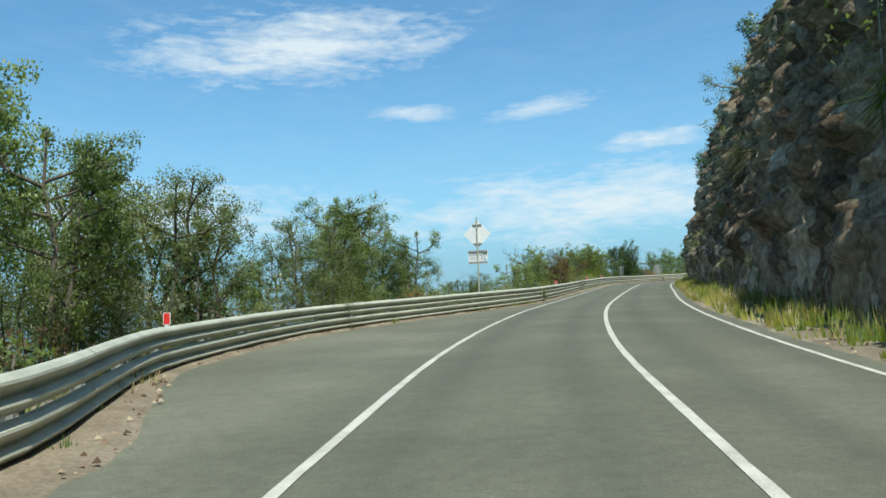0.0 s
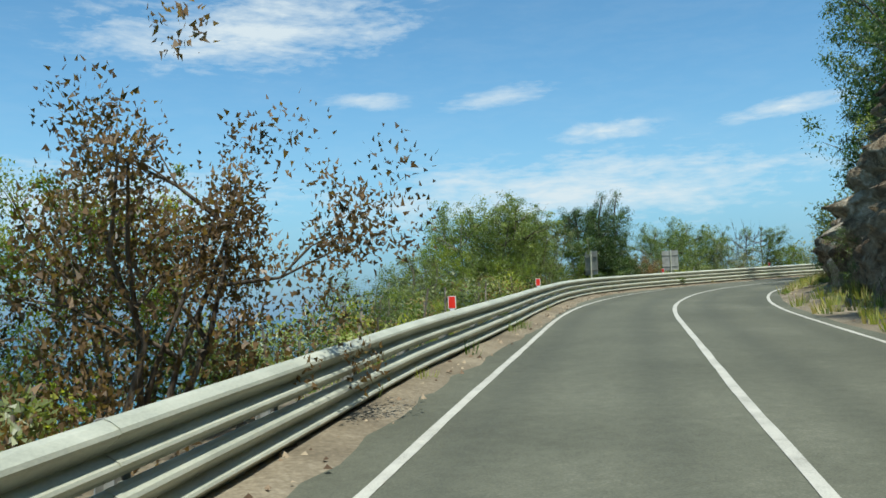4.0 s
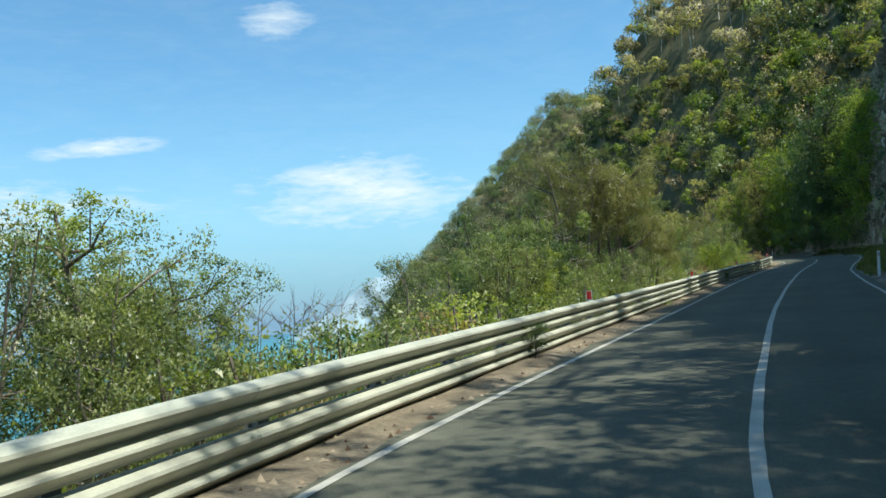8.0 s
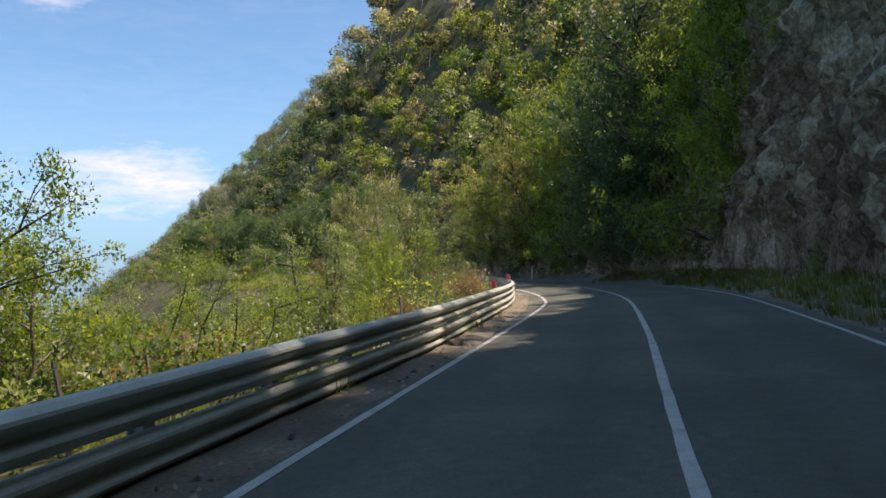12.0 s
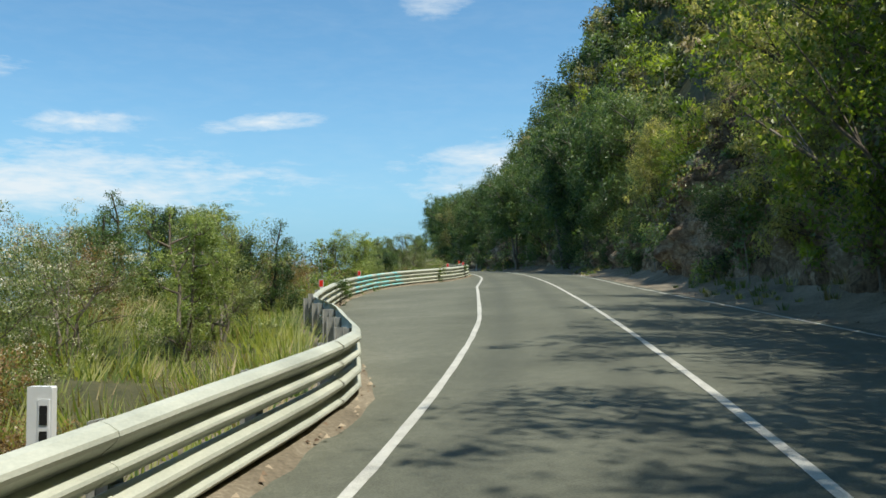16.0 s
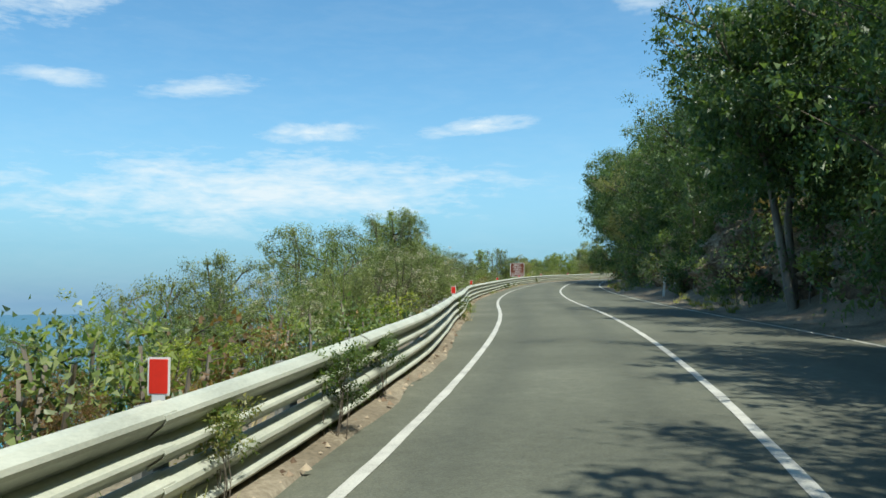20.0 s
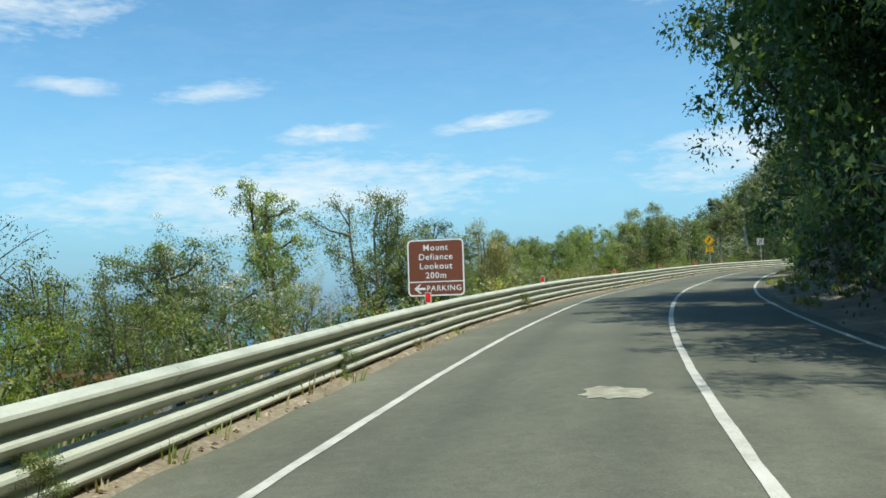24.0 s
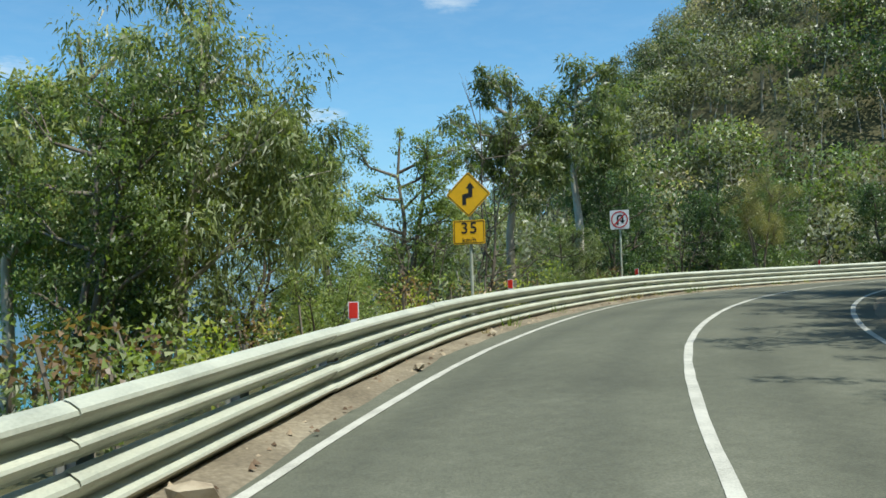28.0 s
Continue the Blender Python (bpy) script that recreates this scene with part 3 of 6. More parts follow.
def shallow_water(mat):
    """Turquoise over the sandy shallows that follow the coast."""
    nodes, links = tree_of(mat)
    bs = nodes["Principled BSDF"]
    deep = bs.inputs["Base Color"].links[0].from_socket
    way = nodes.new("ShaderNodeVectorMath")
    way.operation = "DOT_PRODUCT"
    links.new(nodes.new("ShaderNodeTexCoord").outputs["Object"], way.inputs[0])
    way.inputs[1].default_value = (-0.72, 0.69, 0)
    bars = node(nodes, "ShaderNodeTexNoise", Scale=0.004, Detail=4.0)
    off = math_node(nodes, links, "ADD", way.outputs["Value"], math_node(nodes, links, "MULTIPLY", bars.outputs[0], 380.0))
    k = math_node(nodes, links, "SUBTRACT", 1.35, math_node(nodes, links, "DIVIDE", off, 620.0), None, True)
    mix = nodes.new("ShaderNodeMix")
    mix.data_type = "RGBA"
    links.new(k, mix.inputs[0])
    links.new(deep, mix.inputs[6])
    mix.inputs[7].default_value = (0.03, 0.26, 0.29, 1)
    links.new(mix.outputs[2], bs.inputs["Base Color"])


shallow_water(SEA_MAT)


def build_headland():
    """A wooded cape far along the coast; distance haze is mixed into its pale colour."""
    az = np.radians(np.linspace(37.2, 58, 90))
    k = np.linspace(0, 1, 14)
    ag, kg = np.meshgrid(az, k, indexing="ij")
    deg = np.degrees(ag)
    top = np.interp(deg, [37.2, 38.5, 40, 41.2, 43, 45, 48, 58], [0, 45, 95, 150, 205, 240, 300, 340])
    top = top * (1 + 0.07 * fbm(deg * 10, 0 * deg, 9.0, 61)) + 10 * fbm(deg * 10, kg * 9, 3.0, 62) * kg
    r = 2700 + 650 * kg + 60 * fbm(deg * 10, kg * 8, 4.0, 63)
    v = np.stack([34 + r * np.sin(ag), 94 + r * np.cos(ag), SEA - 3 + top * np.sin(kg * math.pi / 2) ** 0.8], -1)
    # pale blue-grey: haze put into the base colour of the bush
    mat = surface("far_bush_hazed", [(0.2, 0.28, 0.32), (0.25, 0.33, 0.37), (0.3, 0.38, 0.41)], scale=0.02, rough=0.95, bump=0, fine=0.15, grain=0.5)
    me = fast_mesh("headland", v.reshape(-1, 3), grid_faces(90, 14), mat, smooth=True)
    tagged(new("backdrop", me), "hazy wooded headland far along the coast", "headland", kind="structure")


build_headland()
sea = new("water", mesh_of("water", ring, [tuple(range(96))], SEA_MAT))
tagged(sea, "deep blue ocean reaching to a hazy horizon", "sea", kind="structure")


def build_ground():
    step = 2.5
    xs, ys = np.arange(-150, 470, step), np.arange(-110, 470, step)
    gx, gy = np.meshgrid(xs, ys, indexing="ij")
    s, u, z = beside(gx, gy)
    h = np.maximum(ground_height(s, u, z), SEA - 4).reshape(gx.shape)
    over = far_hill_height(gx, gy)
    h = np.where((gully_frame(gx, gy)[0] > 48) & (s.reshape(gx.shape) > 380), np.maximum(h, over), h)
    v = np.stack([gx, gy, h], -1).reshape(-1, 3)
    f = grid_faces(len(xs), len(ys))[:, ::-1]
    keep = (np.abs(u[f]).max(1) < 150) & (h.ravel()[f].max(1) > SEA - 3.5)
    used = np.unique(f[keep])
    remap = np.full(len(v), -1)
    remap[used] = np.arange(len(used))
    me = fast_mesh("ground", v[used], remap[f[keep]], EARTH, smooth=True)
    return tagged(new("ground", me), "steep bushy coastal hillside of brown earth falling to the sea", "hillside", kind="structure")


build_ground()

S_ROAD = np.arange(S0 + 1, S1 - 1, 0.5)
DIRT_WIDTH = ([-30, 7, 13, 42, 58, 95, 185, 203, 212, 330, 352, 378, 440], [0.75, 0.72, 0.3, 0.3, 0.55, 0.62, 0.62, 0.5, 0.26, 0.26, 0.28, 0.42, 0.5])
asph_left = np.minimum(barrier_u(S_ROAD) + np.interp(S_ROAD, *DIRT_WIDTH) * (0.5 + 0.16 * fbm(S_ROAD, 0 * S_ROAD, 2.3, 9)), np.interp(S_ROAD, *LEFT) - 0.12)
road = new("road", ribbon("road", S_ROAD, asph_left, np.interp(S_ROAD, *RIGHT) + 0.35 + 0.15 * fbm(S_ROAD, 0 * S_ROAD + 3, 2.0, 8), 0.0, ASPHALT, across=24))
tagged(road, "worn grey asphalt road with two lanes", "road", kind="structure")


def marking(name, u, width, label, lo=None, hi=None):
    s = np.arange(lo if lo is not None else S0 + 2, hi if hi is not None else S1 - 2, 0.5)
    uu = u(s) if callable(u) else np.full(len(s), u)
    uu = uu + 0.015 * fbm(s, 0 * s, 9.0, 4)
    e1, e2 = 0.012 * fbm(s, 0 * s, 0.7, 6), 0.012 * fbm(s, 0 * s + 9, 0.7, 7)
    ob = new(name, ribbon(name, s, uu - width / 2 + e1, uu + width / 2 + e2, 0.006, LINE_PAINT))
    return tagged(ob, label, "road marking", kind="structure")


marking("edge_line", lambda s: np.interp(s, *LEFT), 0.1, "solid white painted edge line on the sea side")
marking("centre_line", 0.0, 0.1, "solid white painted centre line")
marking("inland_edge_line", lambda s: np.interp(s, *RIGHT), 0.09, "solid white painted edge line below the cliff")


def build_verge():
    s = np.arange(S0 + 1, S1 - 1, 0.5)
    b = barrier_u(s)
    dirt = np.interp(s, *DIRT_WIDTH)
    rows = []
    for k, (a, h) in enumerate(((0.75, -0.04), (0.6, -0.012), (0.45, 0.02), (0.28, 0.045), (0.1, 0.06), (-0.2, 0.06), (-0.6, 0.02), (-1.4, -0.14))):
        n = fbm(s, np.full(len(s), k * 0.5), 0.9, 11)
        rows.append(at(s, b + (a * dirt / 0.6 if a > 0 else a) + 0.05 * n, h + 0.025 * n * (0.2 if k == 0 else 1)))
    v = np.stack(rows, 1).reshape(-1, 3)
    me = fast_mesh("verge", v, grid_faces(len(s), 8), DIRT, smooth=True)
    tagged(new("verge", me), "pale brown dirt and gravel verge under the barrier", "verge", kind="structure")
    r = np.interp(s, *RIGHT)
    rows = []
    for k, (a, h) in enumerate(((0.2, -0.03), (0.5, 0.015), (0.9, 0.05), (1.4, 0.12), (1.9, 0.3), (2.6, 0.8))):
        n = fbm(s, np.full(len(s), k * 0.6), 1.1, 12)
        rows.append(at(s, r + a + 0.08 * n, h + 0.06 * n * (0.2 if k == 0 else 1)))
    v = np.stack(rows, 1).reshape(-1, 3)
    me = fast_mesh("inland_verge", v, grid_faces(len(s), 6)[:, ::-1], DIRT, smooth=True)
    tagged(new("inland_verge", me), "earth and gravel verge at the foot of the cliff", "verge", kind="structure")


build_verge()


def build_cliff():
    """The cut rock face: a leaning, ledged and faceted sheet along the inland side."""
    s = np.arange(S0 + 2, S1 - 3, 0.26)
    k = np.linspace(0, 1, 84)
    sg, kg = np.meshgrid(s, k, indexing="ij")
    hc = np.interp(sg, *CLIFF) * (1 + 0.18 * fbm(sg, 0 * sg, 9.0, 21))
    hh = hc * kg
    big = fbm(sg, hh * 0.8, 7.0, 22)
    block = fbm(sg + 0.8 * hh, hh * 1.6 - sg * 0.3, 2.4, 23, 3)
    ledge = np.abs(((hh * 0.42 + sg * 0.36 + 0.7 * big) % 1.0) - 0.5) * 2
    small = fbm(sg, hh * 1.4, 0.9, 24, 3)
    chip = fbm(sg * 1.1, hh * 1.2, 0.42, 25, 2)
    fleck = fbm(sg * 1.2, hh * 1.1, 0.2, 26, 2)
    step = np.floor((block + 1) * 3.0) / 3.0 - 1
    calm = np.clip(kg * 6, 0.15, 1)
    u = np.interp(sg, *RIGHT) + foot(sg) + 3.3 * kg ** 1.1 - calm * (0.9 * big + 0.3 * step + 0.5 * ledge + 0.55 * small + 0.42 * chip + 0.25 * fleck)
    h = 0.12 + hh - 0.3 * block * kg
    p = at(sg + 0.18 * small, u, h)
    me = fast_mesh("cliff", p.reshape(-1, 3), grid_faces(len(s), len(k))[:, ::-1], ROCK, smooth=True)
    tagged(new("cliff", me), "rough brown and grey cut rock face beside the road", "cliff", kind="structure")


build_cliff()


# ---- the barrier ----
def w_profile():
    """Half-metre cross-sections of one W beam: across (towards the road), up."""
    return [(0.0, 0.0), (0.01, 0.02), (0.078, 0.06), (0.094, 0.08), (0.086, 0.098), (0.03, 0.128), (0.0, 0.142),
            (0.01, 0.158), (0.082, 0.214), (0.098, 0.238), (0.09, 0.262), (0.04, 0.296), (0.0, 0.310)]


def barrier_panel(s_lo, s_hi, base, sag):
    """One length of beam, bent along the road, with thickness."""
    s = np.linspace(s_lo, s_hi, 5)
    b = barrier_u(s)
    prof = w_profile()
    back = [(a - 0.004, h) for a, h in reversed(prof)]
    loop = prof + back
    v = []
    for i, si in enumerate(s):
        for a, h in loop:
            v.append(at(si, b[i] + a + (0.006 if i < 1 else 0), base + h + sag))
    n = len(loop)
    f = []
    for i in range(len(s) - 1):
        for k in range(n):
            f.append((i * n + k, i * n + (k + 1) % n, (i + 1) * n + (k + 1) % n, (i + 1) * n + k))
    f.append(tuple(range(n)))
    f.append(tuple((len(s) - 1) * n + k for k in reversed(range(n))))
    return mesh_of("beam", v, f, STEEL)


POST_GAP = 2.0
BEAM = 4.0


def build_barrier(s_from, s_to, label):
    root = tagged(new("guard_rail"), label, "guard rail", group="guard rails along the sea side")
    rng = random.Random(int(s_from) + 7)
    s = s_from
    while s < s_to - 0.5:
        e = min(s + BEAM, s_to)
        sag = rng.uniform(-0.005, 0.005)
        part("beam", barrier_panel(s, e + 0.12, 0.39, sag), None, root)
        part("beam", barrier_panel(s, e + 0.12, 0.05, sag * 1.3), None, root)
        s = e
    s = s_from + 0.3
    shared = None
    while s < s_to:
        if shared is None:
            bm = bmesh.new()
            box(bm, (-0.09, -0.075, -0.5), (-0.082, 0.075, 0.65))
            box(bm, (-0.19, -0.004, -0.5), (-0.09, 0.004, 0.65))
            box(bm, (-0.2, -0.075, -0.5), (-0.19, 0.075, 0.65))
            box(bm, (-0.082, -0.05, 0.43), (-0.006, 0.05, 0.64))
            box(bm, (-0.082, -0.05, 0.1), (-0.006, 0.05, 0.33))
            ob = part("post", bm, STEEL_DARK, root)
            shared = ob.data
        else:
            ob = new("post", shared)
            ob.parent = root
        p = at(s, float(barrier_u(s)))
        ob.matrix_basis = pose(*p, 0, 0, bearing(s))
        s += POST_GAP
    return root


build_barrier(-16.0, 424.0, "long double-height galvanised steel guard rail beside the sea")


# ---- plants ----
def limb(path, r0, r1, sides=6):
    """A tapered, bent tube through some places: vertices and faces."""
    path = np.array(path, float)
    n = len(path)
    v, f = [], []
    for i, p in enumerate(path):
        d = path[min(i + 1, n - 1)] - path[max(i - 1, 0)]
        d = d / (np.linalg.norm(d) + 1e-9)
        a = np.cross(d, (0.3, 0.5, 0.8))
        a /= np.linalg.norm(a) + 1e-9
        b = np.cross(d, a)
        r = r0 + (r1 - r0) * i / (n - 1)
        for k in range(sides):
            t = 2 * math.pi * k / sides
            v.append(p + r * (math.cos(t) * a + math.sin(t) * b))
    for i in range(n - 1):
        for k in range(sides):
            f.append((i * sides + k, i * sides + (k + 1) % sides, (i + 1) * sides + (k + 1) % sides, (i + 1) * sides + k))
    return v, f


def skeleton(rng, height, spread, stems=1, lean=0.0, bare=0.3, forks=9, twist=0.25, girth=1.0):
    """Wood of a small tree: stems that fork into limbs. Returns vertices, faces and the tips."""
    v, f, tips = [], [], []

    def add(path, r0, r1, sides=5):
        a, b = limb(path, r0, r1, sides)
        o = len(v)
        v.extend(a)
        f.extend([tuple(i + o for i in q) for q in b])

    for st in range(stems):
        az = rng.uniform(0, 2 * math.pi)
        out = (0.12 if stems == 1 else 0.5) * spread
        top = np.array([math.cos(az) * out + lean, math.sin(az) * out, height * rng.uniform(0.75, 0.95)])
        base = np.array([rng.uniform(-0.1, 0.1) * (stems > 1), rng.uniform(-0.1, 0.1) * (stems > 1), -0.5])
        pts = [base + (top - base) * t + np.array([rng.uniform(-1, 1), rng.uniform(-1, 1), 0]) * twist * math.sin(t * 3.1) * spread * 0.4 for t in np.linspace(0, 1, 6)]
        rad = girth * (0.024 * height / math.sqrt(stems) + 0.012)
        add(pts, rad, rad * 0.25, 6)
        tips += [pts[-1], pts[-1] * 0.9 + pts[-2] * 0.1, pts[-1] * 0.6 + pts[-2] * 0.4]
        for k in range(max(2, forks // stems)):
            t = rng.uniform(bare, 0.95)
            i = min(int(t * 5), 4)
            o = pts[i] + (pts[i + 1] - pts[i]) * (t * 5 - i)
            a2 = rng.uniform(0, 2 * math.pi)
            ln = spread * rng.uniform(0.45, 1.0) * (1.15 - 0.5 * t)
            end = o + np.array([math.cos(a2) * ln, math.sin(a2) * ln, ln * rng.uniform(0.15, 0.8)])
            mid = (o + end) / 2 + np.array([rng.uniform(-.15, .15), rng.uniform(-.15, .15), rng.uniform(-0.1, 0.12)]) * ln
            add([o, mid, end], rad * 0.45, rad * 0.12, 4)
            tips += [end, mid * 0.4 + end * 0.6]
            for j in range(2):
                e2 = end + np.array([rng.uniform(-1, 1), rng.uniform(-1, 1), rng.uniform(-0.2, 0.9)]) * ln * 0.35
                add([mid, (mid + e2) / 2 + np.array([0, 0, 0.05 * ln]), e2], rad * 0.2, rad * 0.07, 3)
                tips.append(e2)
    return np.array(v), f, np.array(tips)


def leaves(rs, centres, radii, count, size, long=2.2, droop=0.0, squash=0.75):
    """Many small leaves in clumps: each one a small pointed blade. Returns corners (n, 3, 3), normals and tones."""
    k = rs.randint(0, len(centres), count)
    d = rs.normal(size=(count, 3))
    d /= np.linalg.norm(d, axis=1)[:, None]
    r = rs.uniform(0.25, 1.0, count) ** 0.45
    c = centres[k] + d * (r * radii[k])[:, None] * np.array([1, 1, squash])
    ax = d + rs.normal(size=(count, 3)) * 0.75
    ax[:, 2] += 0.35 - droop * 2.2
    ax /= np.linalg.norm(ax, axis=1)[:, None]
    sd = np.cross(ax, rs.normal(size=(count, 3)))
    sd /= np.linalg.norm(sd, axis=1)[:, None] + 1e-9
    ln = size * long * rs.uniform(0.6, 1.3, count)[:, None]
    wd = size * 0.55 * rs.uniform(0.7, 1.2, count)[:, None]
    tip = c + ax * ln
    if droop:
        tip[:, 2] -= droop * ln[:, 0] * 0.5
    tri = np.stack([c - sd * wd, tip, c + sd * wd], 1)
    face = np.cross(tri[:, 1] - tri[:, 0], tri[:, 2] - tri[:, 0])
    face /= np.linalg.norm(face, axis=1)[:, None] + 1e-9
    out = d + np.array([0, 0, 0.35])
    back = (face * out).sum(1) < 0
    tri[back] = tri[back][:, ::-1]
    face[back] *= -1
    nor = out + 0.7 * face
    tone = rs.uniform(-0.22, 0.22, len(centres))[k]
    return tri, nor / np.linalg.norm(nor, axis=1)[:, None], tone


def leaf_mesh(name, leafage, mats, face_material=None):
    """Leaves as one mesh; each leaf is shaded a little as the clump that it belongs to."""
    tri, nor, tone = leafage
    n, k = tri.shape[:2]
    me = fast_mesh(name, tri.reshape(-1, 3), np.arange(n * k).reshape(n, k), mats, face_material, smooth=True)
    me.normals_split_custom_set_from_vertices(np.repeat(nor, k, 0))
    me.attributes.new("tone", "FLOAT", "FACE").data.foreach_set("value", np.asarray(tone, np.float32))
    return me


def plant(kind, name, rng_seed, height, spread, wood, foliage, leafs, size, clump=0.35, stems=1, lean=0.0, bare=0.3, forks=9, long=1.45, droop=0.0, squash=0.8, bloom=0, tight=0.7, solid=1.0, body=1.0, category="tree", label=""):
    """A model plant: an empty root with trunk and crown."""
    rng, rs = random.Random(rng_seed), np.random.RandomState(rng_seed)
    v, f, tips = skeleton(rng, height, spread, stems, lean, bare, forks, girth=1.0 if leafs else 0.5)
    root = tagged(new(name), label, category, group=kind)
    part("trunk", mesh_of("trunk", v, f, wood, smooth=True), None, root)
    if leafs:
        pick = rs.randint(0, len(tips), int(len(tips) * 1.8))
        extra = tips[pick] * rs.uniform(0.72, 1.04, (len(pick), 1)) + rs.normal(size=(len(pick), 3)) * spread * 0.17
        cen = np.concatenate([tips, extra])
        cen = cen[cen[:, 2] > height * bare * 0.55]
        rad = rs.uniform(0.5, 1.2, len(cen)) * clump * tight
        fine = long < 2.6              # small leaves round a dense heart, or long needles
        q = leaves(rs, cen, rad, int(leafs * (1.9 if fine else 1.25)), size * (0.5 if fine else 0.7), long, droop, squash)
        if body:                       # the closed inside of the crown
            d = rs.normal(size=(int(70 * body), 3))
            d *= (rs.uniform(0.1, 1, len(d)) ** 0.4 / np.linalg.norm(d, axis=1))[:, None]
            wide = 0.62 * np.percentile(np.hypot(cen[:, 0], cen[:, 1]), 90)
            inner = d * np.array([wide, wide, 0.37 * height]) + np.array([cen[:, 0].mean(), cen[:, 1].mean(), height * max(0.46, 0.5 * bare + 0.42)])
        else:
            inner = cen[:0]
        heart = np.concatenate([cen, inner])
        core = leaves(rs, heart, np.concatenate([rad * 0.5, np.full(len(inner), clump * 0.8)]), int(leafs * (0.4 + 0.4 * bool(body))), size * (0.72 if fine else 0.6) * solid, min(long, 1.6), droop, squash)
        q = tuple(np.concatenate(pair) for pair in zip(q, core))
        part("crown", leaf_mesh("crown", q, foliage), None, root)
        if bloom:
            heads = cen[rs.rand(len(cen)) < 0.6]
            qb = leaves(rs, heads + rs.normal(size=heads.shape) * 0.1 + np.array([0, 0, 0.1]), np.full(len(heads), 0.1), bloom * 3, size * 0.55, 1.0, 0, 0.5)
            part("blossom", leaf_mesh("blossom", qb, BLOSSOM), None, root, "clusters of cream blossom")
    return root


PLANTS = {}


def model(key, *args, **kw):
    kw.setdefault("label", key)
    PLANTS[key] = plant("roadside plants", *args, **kw)


# small trees and shrubs, each about the height given
model("wattle_a", "tree", 11, 4.0, 1.7, BARK, LEAF_GREEN, 9000, 0.062, clump=0.42, stems=3, bare=0.1, forks=24, label="broad green coastal tree behind the guard rail")
model("wattle_b", "tree", 12, 4.0, 1.4, BARK, LEAF_GREEN, 6800, 0.058, clump=0.34, stems=2, bare=0.22, forks=18, body=0.6, label="open green coastal tree with thin branches")
model("wattle_c", "tree", 13, 3.6, 1.9, BARK, LEAF_BRIGHT, 9000, 0.058, clump=0.42, stems=4, bare=0.12, forks=20, label="dense yellow-green coastal bush behind the guard rail")
model("dark_a", "tree", 14, 4.2, 1.3, BARK, LEAF_DARK, 10000, 0.058, clump=0.46, stems=2, bare=0.12, forks=22, label="dense dark green rounded coastal tree")
model("olive_a", "tree", 15, 4.0, 1.5, BARK, LEAF_OLIVE, 8000, 0.052, clump=0.36, stems=3, bare=0.14, forks=20, label="grey-green coastal tree with fine leaves")
model("olive_b", "shrub", 16, 1.8, 1.1, BARK, LEAF_OLIVE, 5400, 0.035, clump=0.3, stems=5, bare=0.08, forks=15, category="shrub", label="low grey-green coastal shrub with fine leaves")
model("shrub_a", "shrub", 17, 1.6, 1.2, BARK, LEAF_GREEN, 5400, 0.035, clump=0.3, stems=5, bare=0.05, forks=15, category="shrub", label="green leafy coastal shrub behind the guard rail")
model("shrub_b", "shrub", 18, 1.5, 1.2, BARK, LEAF_BRIGHT, 5400, 0.035, clump=0.3, stems=5, bare=0.05, forks=15, category="shrub", label="bright green leafy shrub beside the guard rail")
model("bloom_a", "shrub", 19, 1.9, 1.4, BARK, LEAF_OLIVE, 5600, 0.035, clump=0.32, stems=5, bare=0.08, forks=16, bloom=1300, category="shrub", label="grey-green shrub covered in cream blossom")
model("rust_a", "shrub", 20, 1.3, 1.1, BARK, LEAF_RUST, 5400, 0.035, clump=0.3, stems=5, bare=0.05, forks=14, category="shrub", label="dry rust-brown bracken and shrub")
model("oak", "tree", 21, 5.2, 1.9, BARK, NEEDLE, 15000, 0.019, clump=0.5, stems=3, bare=0.35, forks=16, long=13.0, droop=0.3, body=0, label="feathery olive sheoak with drooping needles")
model("cone", "tree", 22, 3.6, 0.95, BARK, NEEDLE, 9000, 0.028, clump=0.42, stems=3, bare=0.05, forks=20, long=7.0, droop=-0.25, squash=1.3, label="dense upright sheoak with grey-green needles")
model("gum", "tree", 23, 7.5, 2.6, PALE_BARK, LEAF_OLIVE, 11000, 0.066, clump=0.75, stems=2, bare=0.3, forks=18, long=3.6, droop=0.55, body=0.5, label="drooping eucalyptus with long hanging leaves")
model("gum_b", "tree", 24, 6.5, 1.8, PALE_BARK, LEAF_OLIVE, 7500, 0.07, clump=0.45, stems=1, bare=0.5, forks=13, long=3.2, droop=0.4, body=0, label="open-crowned eucalyptus with bare limbs")
model("bare", "dead_tree", 25, 3.6, 1.3, BARK, None, 0, 0.05, stems=4, bare=0.15, forks=48, body=0, label="leafless grey dead shrub with bare twigs")
model("thin", "tree", 26, 3.4, 0.7, BARK, LEAF_OLIVE, 1800, 0.055, clump=0.3, stems=1, bare=0.4, forks=9, body=0, label="spindly half-bare sapling behind the guard rail")
model("bankoak", "tree", 27, 12.0, 4.4, BARK, LEAF_DARK, 20000, 0.105, clump=1.1, stems=4, bare=0.12, forks=44, long=1.7, tight=0.8, solid=1.6, body=2.0, droop=0.2, label="large dark tree leaning over the road from the bank")
model("overhang", "tree", 33, 10.0, 3.6, BARK, LEAF_DARK, 15000, 0.12, clump=1.0, stems=2, bare=0.55, forks=40, long=1.8, tight=0.8, solid=1.6, body=1.6, droop=0.25, label="dark high-crowned tree reaching out over the road")
